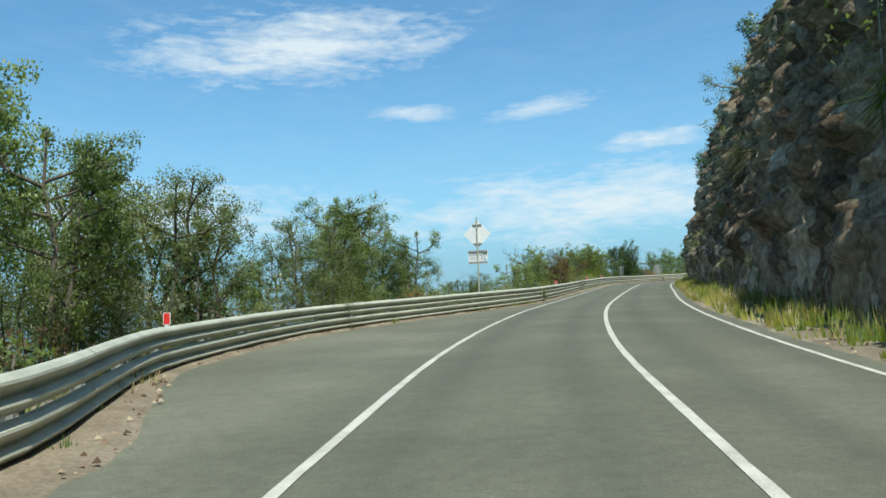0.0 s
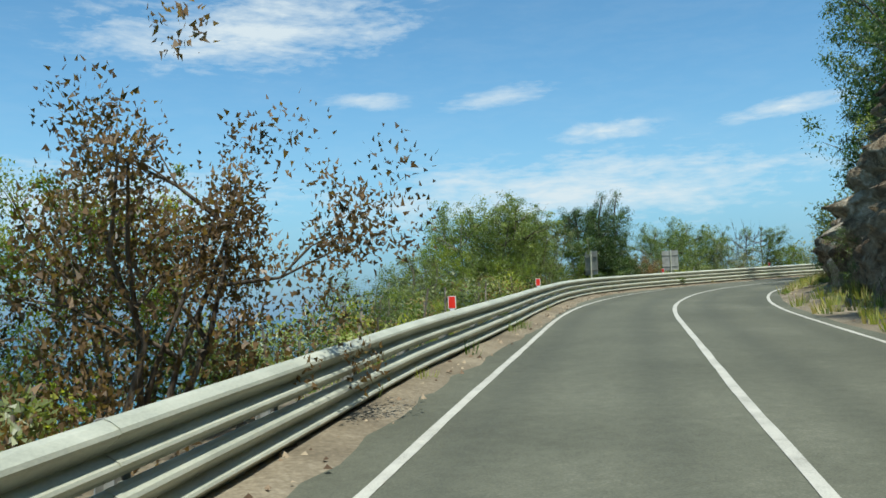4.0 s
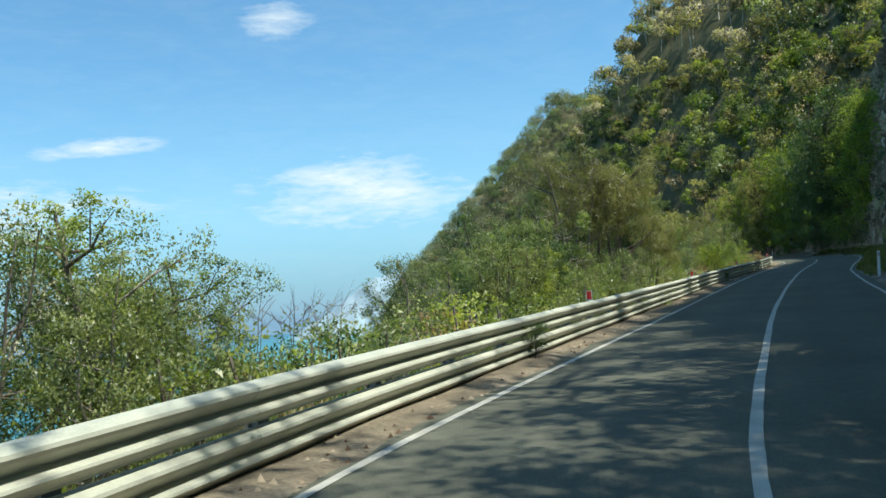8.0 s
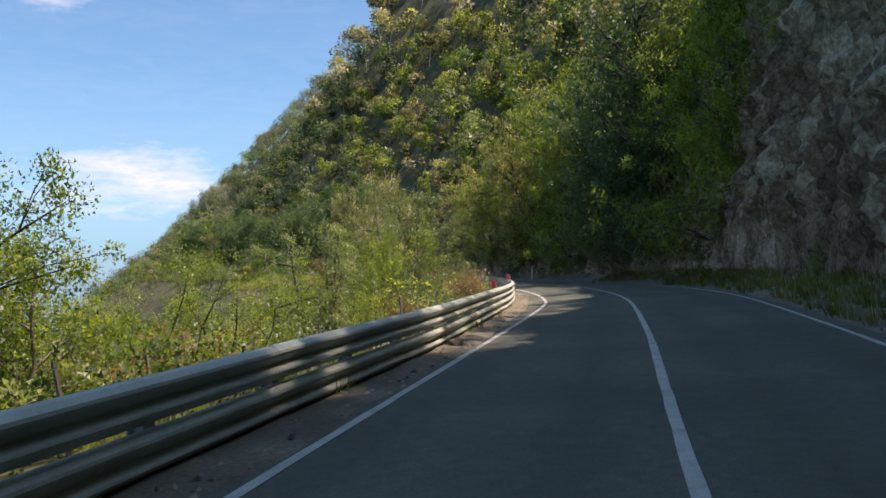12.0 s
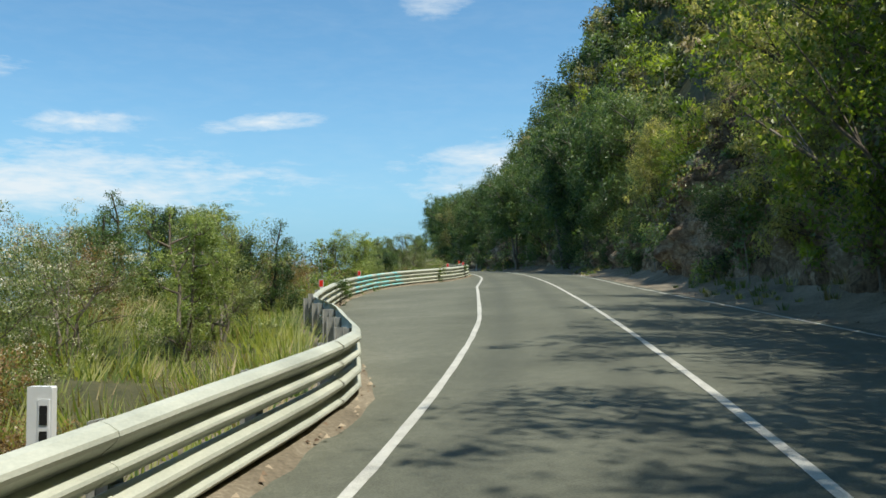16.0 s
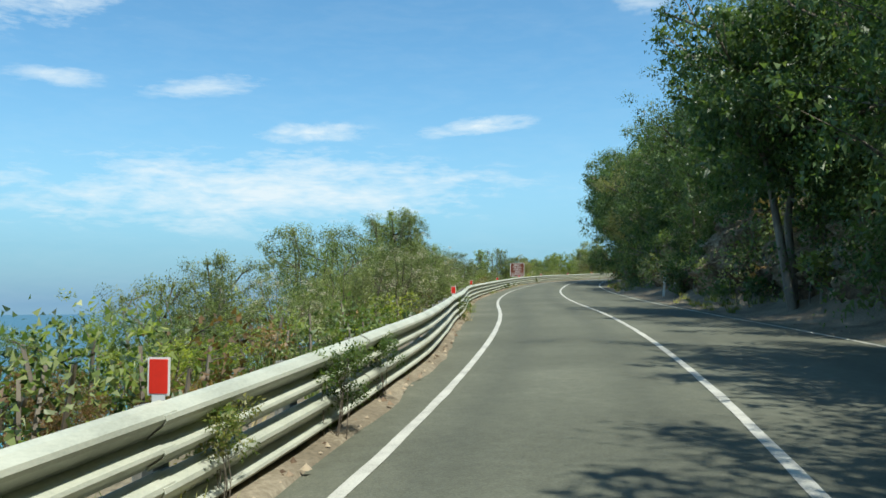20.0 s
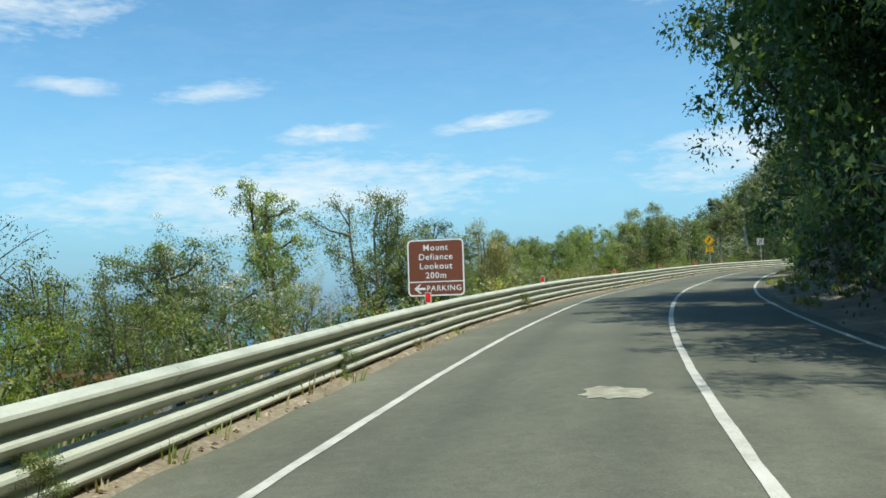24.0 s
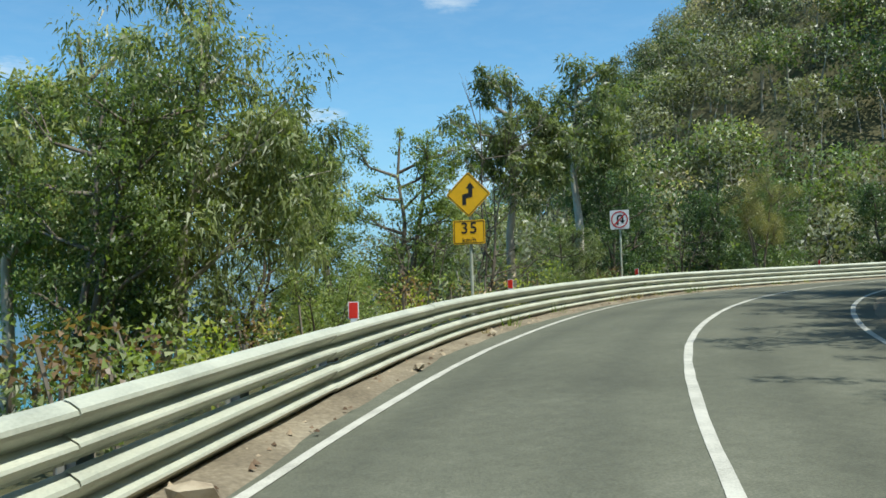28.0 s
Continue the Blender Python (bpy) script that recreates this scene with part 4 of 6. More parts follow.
model("bankwattle", "tree", 29, 12.0, 4.4, BARK, LEAF_BRIGHT, 20000, 0.1, clump=1.0, stems=4, bare=0.1, forks=44, long=1.5, tight=0.75, solid=1.6, body=2.0, label="bright yellow-green wattle on the bank above the road")
model("bankgum", "tree", 28, 12.0, 4.4, BARK, LEAF_HILL, 20000, 0.1, clump=1.0, stems=4, bare=0.12, forks=44, long=1.7, tight=0.75, solid=1.6, body=2.0, droop=0.2, label="large olive-green tree on the bank above the road")

SIZES = {}
for key, ob in PLANTS.items():         # natural height and width of each model
    co = np.array([v.co for c in ob.children for v in c.data.vertices])
    SIZES[key] = (float(np.percentile(co[:, 2], 99.5)), 2 * float(np.percentile(np.hypot(co[:, 0], co[:, 1]), 95)))
FIRST = {}
TURN = random.Random(5)


def put_plant(key, s, u, top, width, label=""):
    """Stands a plant on the land so that its top is so far above the road."""
    p = land(np.array([s]), np.array([u]))[0]
    road_z = float(on_road(s)[0][2])
    k = max(0.25, (road_z + top - p[2]) / SIZES[key][0])
    w = max(1.2 * width / SIZES[key][1], 0.85 * k)
    src = PLANTS[key]
    m = pose(p[0], p[1], p[2] - 0.05, 0, 0, TURN.uniform(0, 360))
    if key not in FIRST:
        FIRST[key] = m @ Matrix.Diagonal((w, w, k, 1))
        ob = src
    else:
        src.scale = (w, w, k)
        ob = copy_thing(src, m)
    src.matrix_basis = FIRST[key]
    if label:
        tagged(ob, label)
    return ob


# the sea side, in the order that one drives past
SEASIDE = """
olive_b 12 -9 2 1.2|wattle_b 12.7 -8.8 4 2.2|wattle_b 13 -11.2 5.8 1.5|bloom_a 14 -9.3 2 1.9|olive_a 15 -10.5 4.2 2|bloom_a 16 -9.5 1.6 1.3|olive_a 17 -11 3.7 2
olive_a 17.4 -9.5 3.7 2.1|olive_a 19 -9.4 3.5 1.6|shrub_a 22 -11 1.7 1.8|olive_b 22 -7.6 2 1.1|olive_a 23 -8.2 3 1.2|shrub_a 23 -7.4 1.7 1|wattle_b 23.9 -10 2 1.5
shrub_a 24 -11 1.8 1.6|wattle_b 24 -8 3.8 1.5|shrub_a 26 -7.4 1.3 1.4|olive_a 27 -8.4 3.6 1.6|wattle_b 29 -8.8 3.7 1.5|dark_a 30 -8.5 2.9 1.2|olive_a 32 -8 2.4 1.6
wattle_b 32.9 -7.7 3.1 1.9|olive_b 33.4 -7 0.6 1|olive_b 33.7 -7 0.8 1.1|olive_b 35 -7 0.9 1.4|shrub_a 36.5 -6.5 1.4 1.3|wattle_b 37 -7 1.1 1|olive_b 37.1 -6.4 1.4 1.3
thin 39.5 -6.8 0.7 0.9|wattle_b 40 -6.6 0.7 0.9|bare 41 -6.2 1.3 0.7|shrub_b 42 -6.5 0.3 0.7|shrub_b 43 -6 0.6 0.8|bloom_a 44 -5.6 0.7 0.7|bare 44.5 -5.8 1.2 0.6
wattle_b 46 -6 1.9 1.6|shrub_a 47 -7.5 1.4 1.6|bare 47 -5.6 3.1 1.2|wattle_b 49 -5.8 2 1|wattle_a 56 -6.3 3.2 2.1|rust_a 59 -5.4 3 1.6|wattle_c 60 -6 2.4 2
shrub_a 67 -5.8 1.4 1.6|shrub_a 71.9 -6.2 0.7 1.1|wattle_c 74 -7.2 0.8 1.4|shrub_b 75 -6.2 0.8 1.1|olive_b 78 -8.4 1.3 1.2|shrub_b 78 -6 1.3 1.4|olive_a 79 -8.4 1.8 1.3
wattle_c 80 -6 1.7 1.7|wattle_c 81 -8.6 2.3 1.9|wattle_a 83 -8.8 3.8 2.5|wattle_a 83 -7 3.9 2.6|wattle_a 84 -7.5 4 3.9|shrub_a 84 -6 2 1.9|wattle_a 85.5 -6.8 3.7 2.1
wattle_b 86 -7 3.3 1.8|shrub_b 87 -5.8 2.1 1.1|olive_a 88 -7.5 3.3 1.2|bare 88 -7 3.8 1.3|bare 89 -9 4.2 1.5|dark_a 90 -6.4 4.4 2|dark_a 90 -5.8 2.8 2.7
dark_a 91 -6.2 4.5 1.6|olive_b 93 -6 2.3 0.9|rust_a 93 -5.4 1.8 0.8|shrub_a 97 -7 2.7 1.3|shrub_a 97 -6 1.8 1.3|wattle_a 98 -8.6 3.5 2.2|olive_b 99 -6 1.4 1.2
wattle_a 101 -9.2 3.9 2.8|rust_a 101 -5.4 0.9 1.5|wattle_a 103 -9.5 3.5 1.5|bloom_a 103 -8 2.4 1.1|bare 105 -9.5 3.7 1.3|bare 105 -8.8 3.6 1.4|wattle_b 106 -8.5 3.3 2.2
wattle_c 107 -7.6 2.1 1.4|bloom_a 109 -7.5 2.6 1.6|olive_b 109 -6 2.1 0.9|bloom_a 110 -7 2.1 1.3|wattle_b 110 -6.6 2.5 2|shrub_a 111 -6.4 1.7 0.9|wattle_b 112 -7.2 1.9 1.8
bare 112 -6.4 1.7 1|bare 114 -7 1.5 1|bare 115 -6.8 1.5 0.8|olive_a 122 -5.8 2.1 1.3|olive_a 122.4 -6.3 2.6 1.7|olive_a 124 -9 2.1 2.6|wattle_a 125 -7.4 2.5 2
shrub_a 126 -5.4 1.6 1.3|wattle_c 127 -7 2.1 1.7|dark_a 129 -9 3.4 1.3|dark_a 129.5 -6.8 2.6 1.8|shrub_a 130 -5.4 1.8 1.9|bare 130 -6 2.2 1.6|wattle_b 131 -7 3.3 1.3
bare 131 -7.5 4.2 1.1|bloom_a 131.5 -6.8 2 1.5|shrub_a 132.5 -6.2 1.9 1.5|dark_a 133.5 -8.6 3.4 2.2|bare 134 -6.4 2.3 1.8|oak 135 -7.4 6.6 2.4|bare 136 -5.6 1.6 1.4
oak 137 -6.4 6.1 3.2|oak 138.6 -7.6 6.2 3|bare 136.2 -6.6 4.6 2.4|bloom_a 137 -5.2 1.8 2|bare 137.5 -6.3 2 1.6|dark_a 138.5 -7.4 2.2 2|dark_a 140 -8.2 3 2.4|oak 142 -5.8 3.3 2|wattle_c 146 -5.8 1.6 1.6
shrub_a 147 -5.8 1.2 1|olive_a 150 -8.4 2 0.9|shrub_b 150 -6 1.2 1.5|olive_b 153 -9 1.6 0.9|olive_a 153 -6 1.9 1.1|dark_a 155 -9 2.1 1.2|bare 156 -6.5 2.6 1.9
dark_a 157 -7.4 2.4 1.8|wattle_b 157 -8.5 3.6 1.7|wattle_c 158 -5.4 2.2 1.8|wattle_c 160 -6 1.9 2.3|dark_a 160.5 -7.4 2.6 2.1|shrub_b 162.5 -6.2 1.8 1.4|shrub_b 163 -5.2 1.8 2.1
olive_a 167 -5.6 2.1 1.7|shrub_b 169 -5.4 1.3 1.1|rust_a 170 -4.8 0.8 0.8|shrub_a 173 -5 1.2 1.4|wattle_c 174 -6.4 2.2 1.5|rust_a 178 -4.6 1.2 1.1|olive_a 187 -8 4.2 1.8
olive_b 189 -6.3 2.4 1.6|cone 191.5 -8.4 5 1.6|rust_a 194 -5.4 0.9 0.7|cone 194.5 -9.6 4.6 1.5|shrub_b 195 -5.4 1 0.9|rust_a 198 -5.6 0.8 1.2|olive_a 200 -8.6 4 2.2
rust_a 201 -5.2 0.9 0.7|rust_a 202 -5.8 0.8 1.3|shrub_b 204 -6 1.3 1|cone 206 -8.5 4.9 1.5|rust_a 206 -6 1.1 1|cone 206.2 -8.2 5.9 1.7|rust_a 207.3 -6.2 1.5 1.6
cone 208.6 -9.6 5.8 1.6|wattle_c 208 -8 3.5 2.7|shrub_b 208 -7.4 2.4 2.2|cone 210 -9.4 5.6 1.6|rust_a 213 -5.6 0.6 1.7|bloom_a 213 -7.4 3 2.1|bloom_a 213.8 -6.8 1.6 1.5
rust_a 203.4 -6 1.6 1.5|rust_a 209.5 -6.4 1.7 1.6|bloom_a 211 -7 2.2 1.6|rust_a 214.5 -6.4 1.1 1.2|bloom_a 216 -7.6 2.2 1.8|bloom_a 219 -8 2 1.6|bloom_a 221 -9.5 2.2 1.5|wattle_b 221.4 -7.2 2.3 1.6|rust_a 223 -10 2.1 1
olive_a 223.3 -7.4 2.3 1.6|dark_a 227 -11.4 2.4 1.9|dark_a 229 -8.1 2.2 1.6|dark_a 229.5 -11.6 3 2|wattle_a 235 -12.4 2.8 2.4|rust_a 236.1 -9.8 1.7 1.4|wattle_a 238 -13 3.3 3
rust_a 241 -12.5 1.1 2.3|dark_a 242 -12.5 1.2 3.5|rust_a 244 -12 1.1 2.8|rust_a 247 -11.5 1.1 2.4|wattle_a 247 -8.9 2.5 2.6|wattle_b 247 -9.4 2 1.1|olive_b 250 -8 1.2 0.8
rust_a 251.8 -9.9 0.8 1.1|dark_a 252 -7.6 1.6 1.4|olive_a 254 -6.6 2.4 1.1|bloom_a 257 -6 1.6 1.6|bloom_a 258 -7 1.3 1.1|shrub_b 258 -5 0.8 1|rust_a 260 -7.2 1.5 1
bloom_a 261 -6 1.2 0.8|rust_a 261 -5 0.8 0.9|bloom_a 262 -7 1.8 1.3|bloom_a 263.3 -6.2 1.4 1.3|dark_a 266 -6 3 1.6|rust_a 270 -5 0.6 0.6|rust_a 271 -4.8 0.5 0.6
shrub_b 271 -6.2 0.8 1.1|shrub_b 272 -5.4 1 1.7|olive_b 274 -6 0.9 1.6|olive_b 274.8 -6.3 1.3 1.2|wattle_b 276 -9 0.5 0.7|olive_a 279 -9 1.1 0.9|bloom_a 279 -6.4 1.3 1.6
olive_a 283 -9 1.6 1.3|olive_b 283.5 -6.4 1.8 1.6|shrub_a 285 -7.2 2.2 1.9|bloom_a 287.5 -5.6 1.9 1.7|shrub_a 288.5 -7 2.5 2|bloom_a 290 -5.9 2.1 1.8|olive_b 291.5 -6.6 2.4 2|bloom_a 294 -5.7 2.1 1.7|shrub_a 299.5 -6.2 2.4 1.9|bloom_a 301 -5.6 2 1.6|bloom_a 286 -6.4 1.6 1.6|olive_a 290 -8.6 2.6 2.1|shrub_a 292 -7.4 2.6 2.2|shrub_a 292 -5.6 2.1 1.1|olive_b 293 -5 1.4 0.8|olive_a 295 -6.8 3.4 1.5
bloom_a 296 -5.4 1.9 1|wattle_b 298 -6.6 3.6 2.5|wattle_b 298 -6.6 3.2 1.2|olive_a 302 -6.6 2.4 1.4|olive_b 309 -6 2.1 1.4|olive_a 316 -7 2.4 2.8|olive_b 319 -6.4 2.3 3.3
rust_a 321 -5.4 0.8 0.7|rust_a 323 -5.6 0.8 0.7|shrub_b 325 -6.4 0.9 1.2|shrub_b 329 -7 1.6 1.7|bare 330 -8 2.5 0.3|olive_b 330.5 -6 1.5 1.5|olive_b 330.7 -7.1 1.8 1.4
shrub_b 331 -7 1.6 1.6|wattle_b 334 -7.4 1.8 1.9|bloom_a 334 -7 2 1.7|bloom_a 336.5 -6.8 1.3 1.6|wattle_b 337 -7.3 3 1.8|olive_a 341.5 -7.2 3.2 1.5|olive_a 342 -6 2.4 1
wattle_c 342 -5.6 1.8 0.6|wattle_c 345 -7 1.4 1.3|bloom_a 346.3 -7 0.6 1|shrub_a 347 -6.4 1.2 1.3|cone 349 -6 2.6 1.2|bloom_a 349.1 -6.9 1.7 1.4|bloom_a 350 -5.6 1.2 1.1
bloom_a 352 -6.6 1.9 0.8|wattle_b 353 -7.4 2.5 2.2|bloom_a 354 -5.6 1.2 1.6|shrub_a 355 -6.4 1.8 1.4|wattle_b 356 -7 2.1 1.3|olive_a 357 -7.6 2.5 2.2|wattle_b 357.6 -6.7 2.1 1.5
wattle_b 357.9 -6.7 2.3 1.6|bloom_a 359 -5.4 1 1.5|wattle_b 359.5 -6.7 2.2 1.8|olive_a 361 -7.8 2.3 1.8|wattle_a 362 -7.4 2.5 1.7|olive_b 363 -5.6 1.6 0.8|wattle_a 365 -6.6 2.1 1
wattle_a 366 -7 2.9 2.1|shrub_b 366 -5.6 2 1|wattle_a 368 -7.2 3.1 1.7|wattle_c 371 -7.2 3.3 1.7|wattle_b 372 -7 3.1 2.2|wattle_b 372 -6.4 2.4 1.2|shrub_b 373.2 -6.2 1.7 1.4
oak 379 -6 2.3 1.5|gum 381 -8.5 2.5 2.4|wattle_b 385 -7 3.8 1.8|gum_b 386 -9 4.1 1.6|gum 386 -7 2.7 2.3|gum 386.3 -6.8 5.4 2.6|gum 388 -8.6 5.2 2.6
olive_a 389 -7.4 2.8 2|shrub_a 389 -5.8 1.5 1.9|gum_b 392 -8.4 4.8 2.1|wattle_b 392 -7.4 3.7 1.2|bare 393 -6 2.4 2|wattle_b 394 -7 4.6 1.6|bare 396 -6 5.5 2.2
gum_b 397 -5.6 6.2 2.5|shrub_a 398 -5.6 1.2 2.5|olive_a 401 -6.5 2.2 2.9|gum_b 402 -6.6 7.8 2.1|olive_b 402 -6 1.1 2.6|dark_a 406 -8 5.1 3.4|bare 407 -6.4 2.6 3.3
dark_a 409 -6.6 4.4 3|dark_a 413 -7.4 5 3.2|dark_a 418 -7.2 5 3.4|oak 411 -6 4.6 2.4|dark_a 423 -7.4 5 3.2
"""


def plant_rows(text, shift=0.0):
    for word in text.replace("\n", "|").split("|"):
        w = word.split()
        if len(w) == 5:
            put_plant(w[0], float(w[1]), float(w[2]) + shift, float(w[3]), float(w[4]))


plant_rows(SEASIDE)


BANK = """
bankoak 85 9 9 4.5|bankoak 91 7.8 12.5 5.2|bankoak 97 6.8 14.5 5.5|bankoak 104 6.6 16.4 6|bankgum 111 7.2 18.3 5.3|bankoak 118 8.2 20.5 5.4|dark_a 88 5 3 2.6|dark_a 96 5.2 3.5 3|dark_a 104 5.2 3.5 3|shrub_a 112 5 2.4 2
bankwattle 185 8.5 15 4.4|bankwattle 189.5 7.6 16 4.6|bankwattle 194 7.2 16.5 4.6|bankoak 198.5 6.6 17 5|bankoak 203 6.4 15 5|bankoak 207.5 6.3 14 4.6|dark_a 204 6.6 6 3|dark_a 211 6.4 5 3|bankwattle 211.5 6.6 14.5 4.5|bankwattle 216 7 13.6 4.6|bankgum 220.5 7 13 4.6|dark_a 222 6.2 5 3|bankwattle 226 7 12 4.4|bankgum 231 7.4 10.4 4|dark_a 236 6.0 4 3|bankwattle 236 7.6 9.2 3.8|bankgum 241 7.8 8.6 3.8|bankwattle 247 7.4 7.6 3.8|dark_a 250 6.0 4 3
bankgum 253 7.2 8.6 4|dark_a 260 5.8 5 3|bankoak 262 6.6 12 5|bankoak 268 7.4 12.2 5|dark_a 271 5.8 5 3|bankoak 274 7.4 12.4 5|bankoak 281 6.4 11 5|overhang 287.5 4.9 9.6 3.4|overhang 267 5.7 10.4 4|overhang 273 5.2 10.5 3.6|bankoak 286 7 10.5 4|bankoak 292.5 7.6 10.5 3.6|bankoak 298 7.6 10 3.6|dark_a 302 6 5 2.6|bankoak 304 7.6 10.5 3.6|bankoak 311 7.4 11 4|bankoak 316 7 11 4.4
bankoak 321 6.2 10 5|oak 328 6 9.6 4.5|bankoak 333 6 11.5 4.6|bankoak 338 6 12 4.6|dark_a 342 5.2 7 3.4|overhang 346.5 4.4 11.5 4|overhang 338.5 4.7 11 4|bankoak 349 6.6 10 3.8|bankoak 349.5 6 10.5 4.8|bankoak 352 7.2 9 4.5|bankoak 358 7.2 9 4.5|bankoak 365 6.6 12 5|bankoak 373 7.4 10.5 4.5|dark_a 378 6 6 4|bankoak 383 6.8 9 4.5|bankoak 388 6.6 9.5 4.5|bankoak 393 6.8 10 5|bankoak 400 7 12 6|bankoak 409 7 11 6
shrub_a 6 5.3 1.0 1.2|olive_b 14 5.1 1.0 1.3|shrub_a 21 5.1 1.2 1.5|dark_a 28 5.4 1.4 1.5|olive_b 35 5.0 1.2 1.4|dark_a 44 5.2 1.5 1.5|shrub_a 53 5.0 1.4 1.6|olive_b 62 5.0 1.3 1.5|shrub_a 70 5.1 1.4 1.6|olive_b 130 5.2 1.0 1.4|shrub_a 138 5.4 0.9 1.4|olive_b 152 5.5 1.0 1.4|shrub_a 159 5.5 1.0 1.4|olive_b 171 5.8 1.1 1.5|shrub_a 18 5 1.4 1.6|olive_b 24 4.8 1.4 1.6|shrub_a 31 4.8 1.5 1.8|olive_b 40 5 1.6 1.7|shrub_a 48 5 1.6 1.8|shrub_a 58 4.8 1.8 2|olive_b 66 4.8 1.6 1.8|shrub_a 74 4.8 1.8 2|olive_b 10 4.9 1.2 1.5
dark_a 50 8.6 15 1.8|dark_a 60 8.0 12.8 1.8|dark_a 66 7.6 11 1.8|olive_a 56 8.6 14.6 1.8|olive_b 124 5 1.5 1.6|olive_b 146 5 1.3 1.6|shrub_a 165 5.4 1.4 1.6|olive_b 178 5.8 1.6 1.8
"""
plant_rows(BANK)
# clifftop trees, mostly out of view, added to throw dappled shade on the barrier
for k in range(10):
    put_plant("bankgum" if k % 3 else "bankoak", 110.0 + 5.9 * k, 9.6 + 0.5 * math.sin(k * 2.1), min(26.6 + 1.3 * math.sin(k * 1.7), 19.5 + 2.8 * k), 3.6)
for key, ob in PLANTS.items():
    if key not in FIRST:
        for o in (*ob.children_recursive, ob):
            bpy.data.objects.remove(o)


def forest(name, label, seed, spots, mats, leafs, size, clump, wood=BARK, lift=0.6, deep=0.36):
    """One joined wood: many crowns of loose leaves with thin stems, on the land."""
    rs = np.random.RandomState(seed)
    qs, ns, ts, fm, tv, tf = [], [], [], [], [], []
    o = 0
    for x, y, z, h, w, m in spots:
        n = max(4, int(7 * w))
        d = rs.normal(size=(n, 3))
        d /= np.linalg.norm(d, axis=1)[:, None]
        d[:, 2] = d[:, 2] * 0.75 + 0.2
        cen = np.array([x, y, z + h * lift]) + d * np.array([w * 0.75, w * 0.75, h * deep])
        k = int(leafs * rs.uniform(0.7, 1.3))
        tri, nor, tone = leaves(rs, cen, np.full(n, clump * w), k, size, 1.6, 0.1, 0.8)
        ts.append(tone * 0.6 + rs.uniform(-0.3, 0.3))
        whole = tri.mean(1) - np.array([x, y, z + h * (lift - 0.15)])
        nor = nor + 1.4 * whole / (np.linalg.norm(whole, axis=1)[:, None] + 1e-6) + np.array([0, 0, 0.8])
        qs.append(tri)
        ns.append(nor / np.linalg.norm(nor, axis=1)[:, None])
        fm.append(np.full(k, m))
        lean = rs.normal(size=2) * 0.12 * h
        a, b = limb([(x, y, z - 0.5), (x + lean[0] * 0.5, y + lean[1] * 0.5, z + h * 0.4), (x + lean[0], y + lean[1], z + h * 0.85)], 0.035 * h * 0.5, 0.02, 4)
        tv.extend(a)
        tf.extend([tuple(i + o for i in q) for q in b])
        o = len(tv)
    root = tagged(new(name), label, "trees", kind="stuff")
    part("foliage", leaf_mesh("foliage", (np.concatenate(qs), np.concatenate(ns), np.concatenate(ts)), mats, np.concatenate(fm)), None, root)
    part("trunks", mesh_of("trunks", tv, tf, wood), None, root)
    return root


def scatter(seed, count, s_lo, s_hi, u_lo, u_hi, h_lo, h_hi, mixes, wide=0.42):
    rs = np.random.RandomState(seed)
    s = rs.uniform(s_lo, s_hi, count)
    u = rs.uniform(u_lo, u_hi, count)
    p = land(s, u)
    s2, u2, _ = beside(p[:, 0], p[:, 1])
    ok = np.sign(u2) == np.sign(u)
    ok &= np.abs(u2) > min(abs(u_lo), abs(u_hi)) - 0.3
    h = rs.uniform(h_lo, h_hi, count) ** 1.0
    m = rs.choice(len(mixes), count, p=np.array(mixes) / sum(mixes))
    return [(p[i, 0], p[i, 1], p[i, 2], h[i], h[i] * wide * rs.uniform(0.8, 1.25), m[i]) for i in range(count) if ok[i]]


HILL_MATS = [LEAF_DARK, LEAF_OLIVE, LEAF_GREEN, LEAF_BRIGHT, LEAF_RUST]
SUNNY_MATS = [LEAF_DARK, LEAF_HILL, LEAF_OLIVE, LEAF_BRIGHT, STRAW]
UPPER_MATS = [LEAF_OLIVE, LEAF_GREY_HAZED, LEAF_HILL, LEAF_BRIGHT, LEAF_GREY_HAZED]
# woods beyond the last bend, mostly leaves with shade painted in
BEND_MATS = [LEAF_DARK, LEAF_SHADED, LEAF_SHADED, LEAF_OLIVE, LEAF_GREY_HAZED]
near_hill = scatter(41, 800, 84, 300, 8.5, 30, 2.6, 5.5, [1.2, 4, 2, 3.8, 1.0])
last_hill = scatter(40, 330, 300, 415, 8.5, 30, 2.6, 5.5, [4, 0.8, 4, 0.3, 0.1])
far_hill = scatter(42, 640, 105, 335, 26, 95, 5, 9, [2, 5, 3, 0.8, 0.8])
last_wood = scatter(39, 420, 330, 425, 16, 62, 4, 7.5, [3, 2, 3, 1, 1], 0.5)
forest("hillside_bush", "dense green and olive bush covering the steep hillside", 43, near_hill + last_hill, SUNNY_MATS, 400, 0.19, 0.33)
forest("hillside_wood", "grey-green eucalyptus wood on the upper hillside, paled by haze in its colour", 44, far_hill, UPPER_MATS, 330, 0.34, 0.3, PALE_BARK, 0.76, 0.2)
forest("far_bend_wood", "dark olive eucalyptus wood above the last bend, backlit shade in its colour", 38, last_wood, BEND_MATS, 340, 0.21, 0.34)
first_hill = scatter(45, 170, -25, 90, 8.5, 22, 2.5, 5.0, [5, 3, 3, 1, 0.3])
forest("clifftop_bush", "dark green bush along the top of the cliff", 46, first_hill, HILL_MATS, 420, 0.2, 0.4)
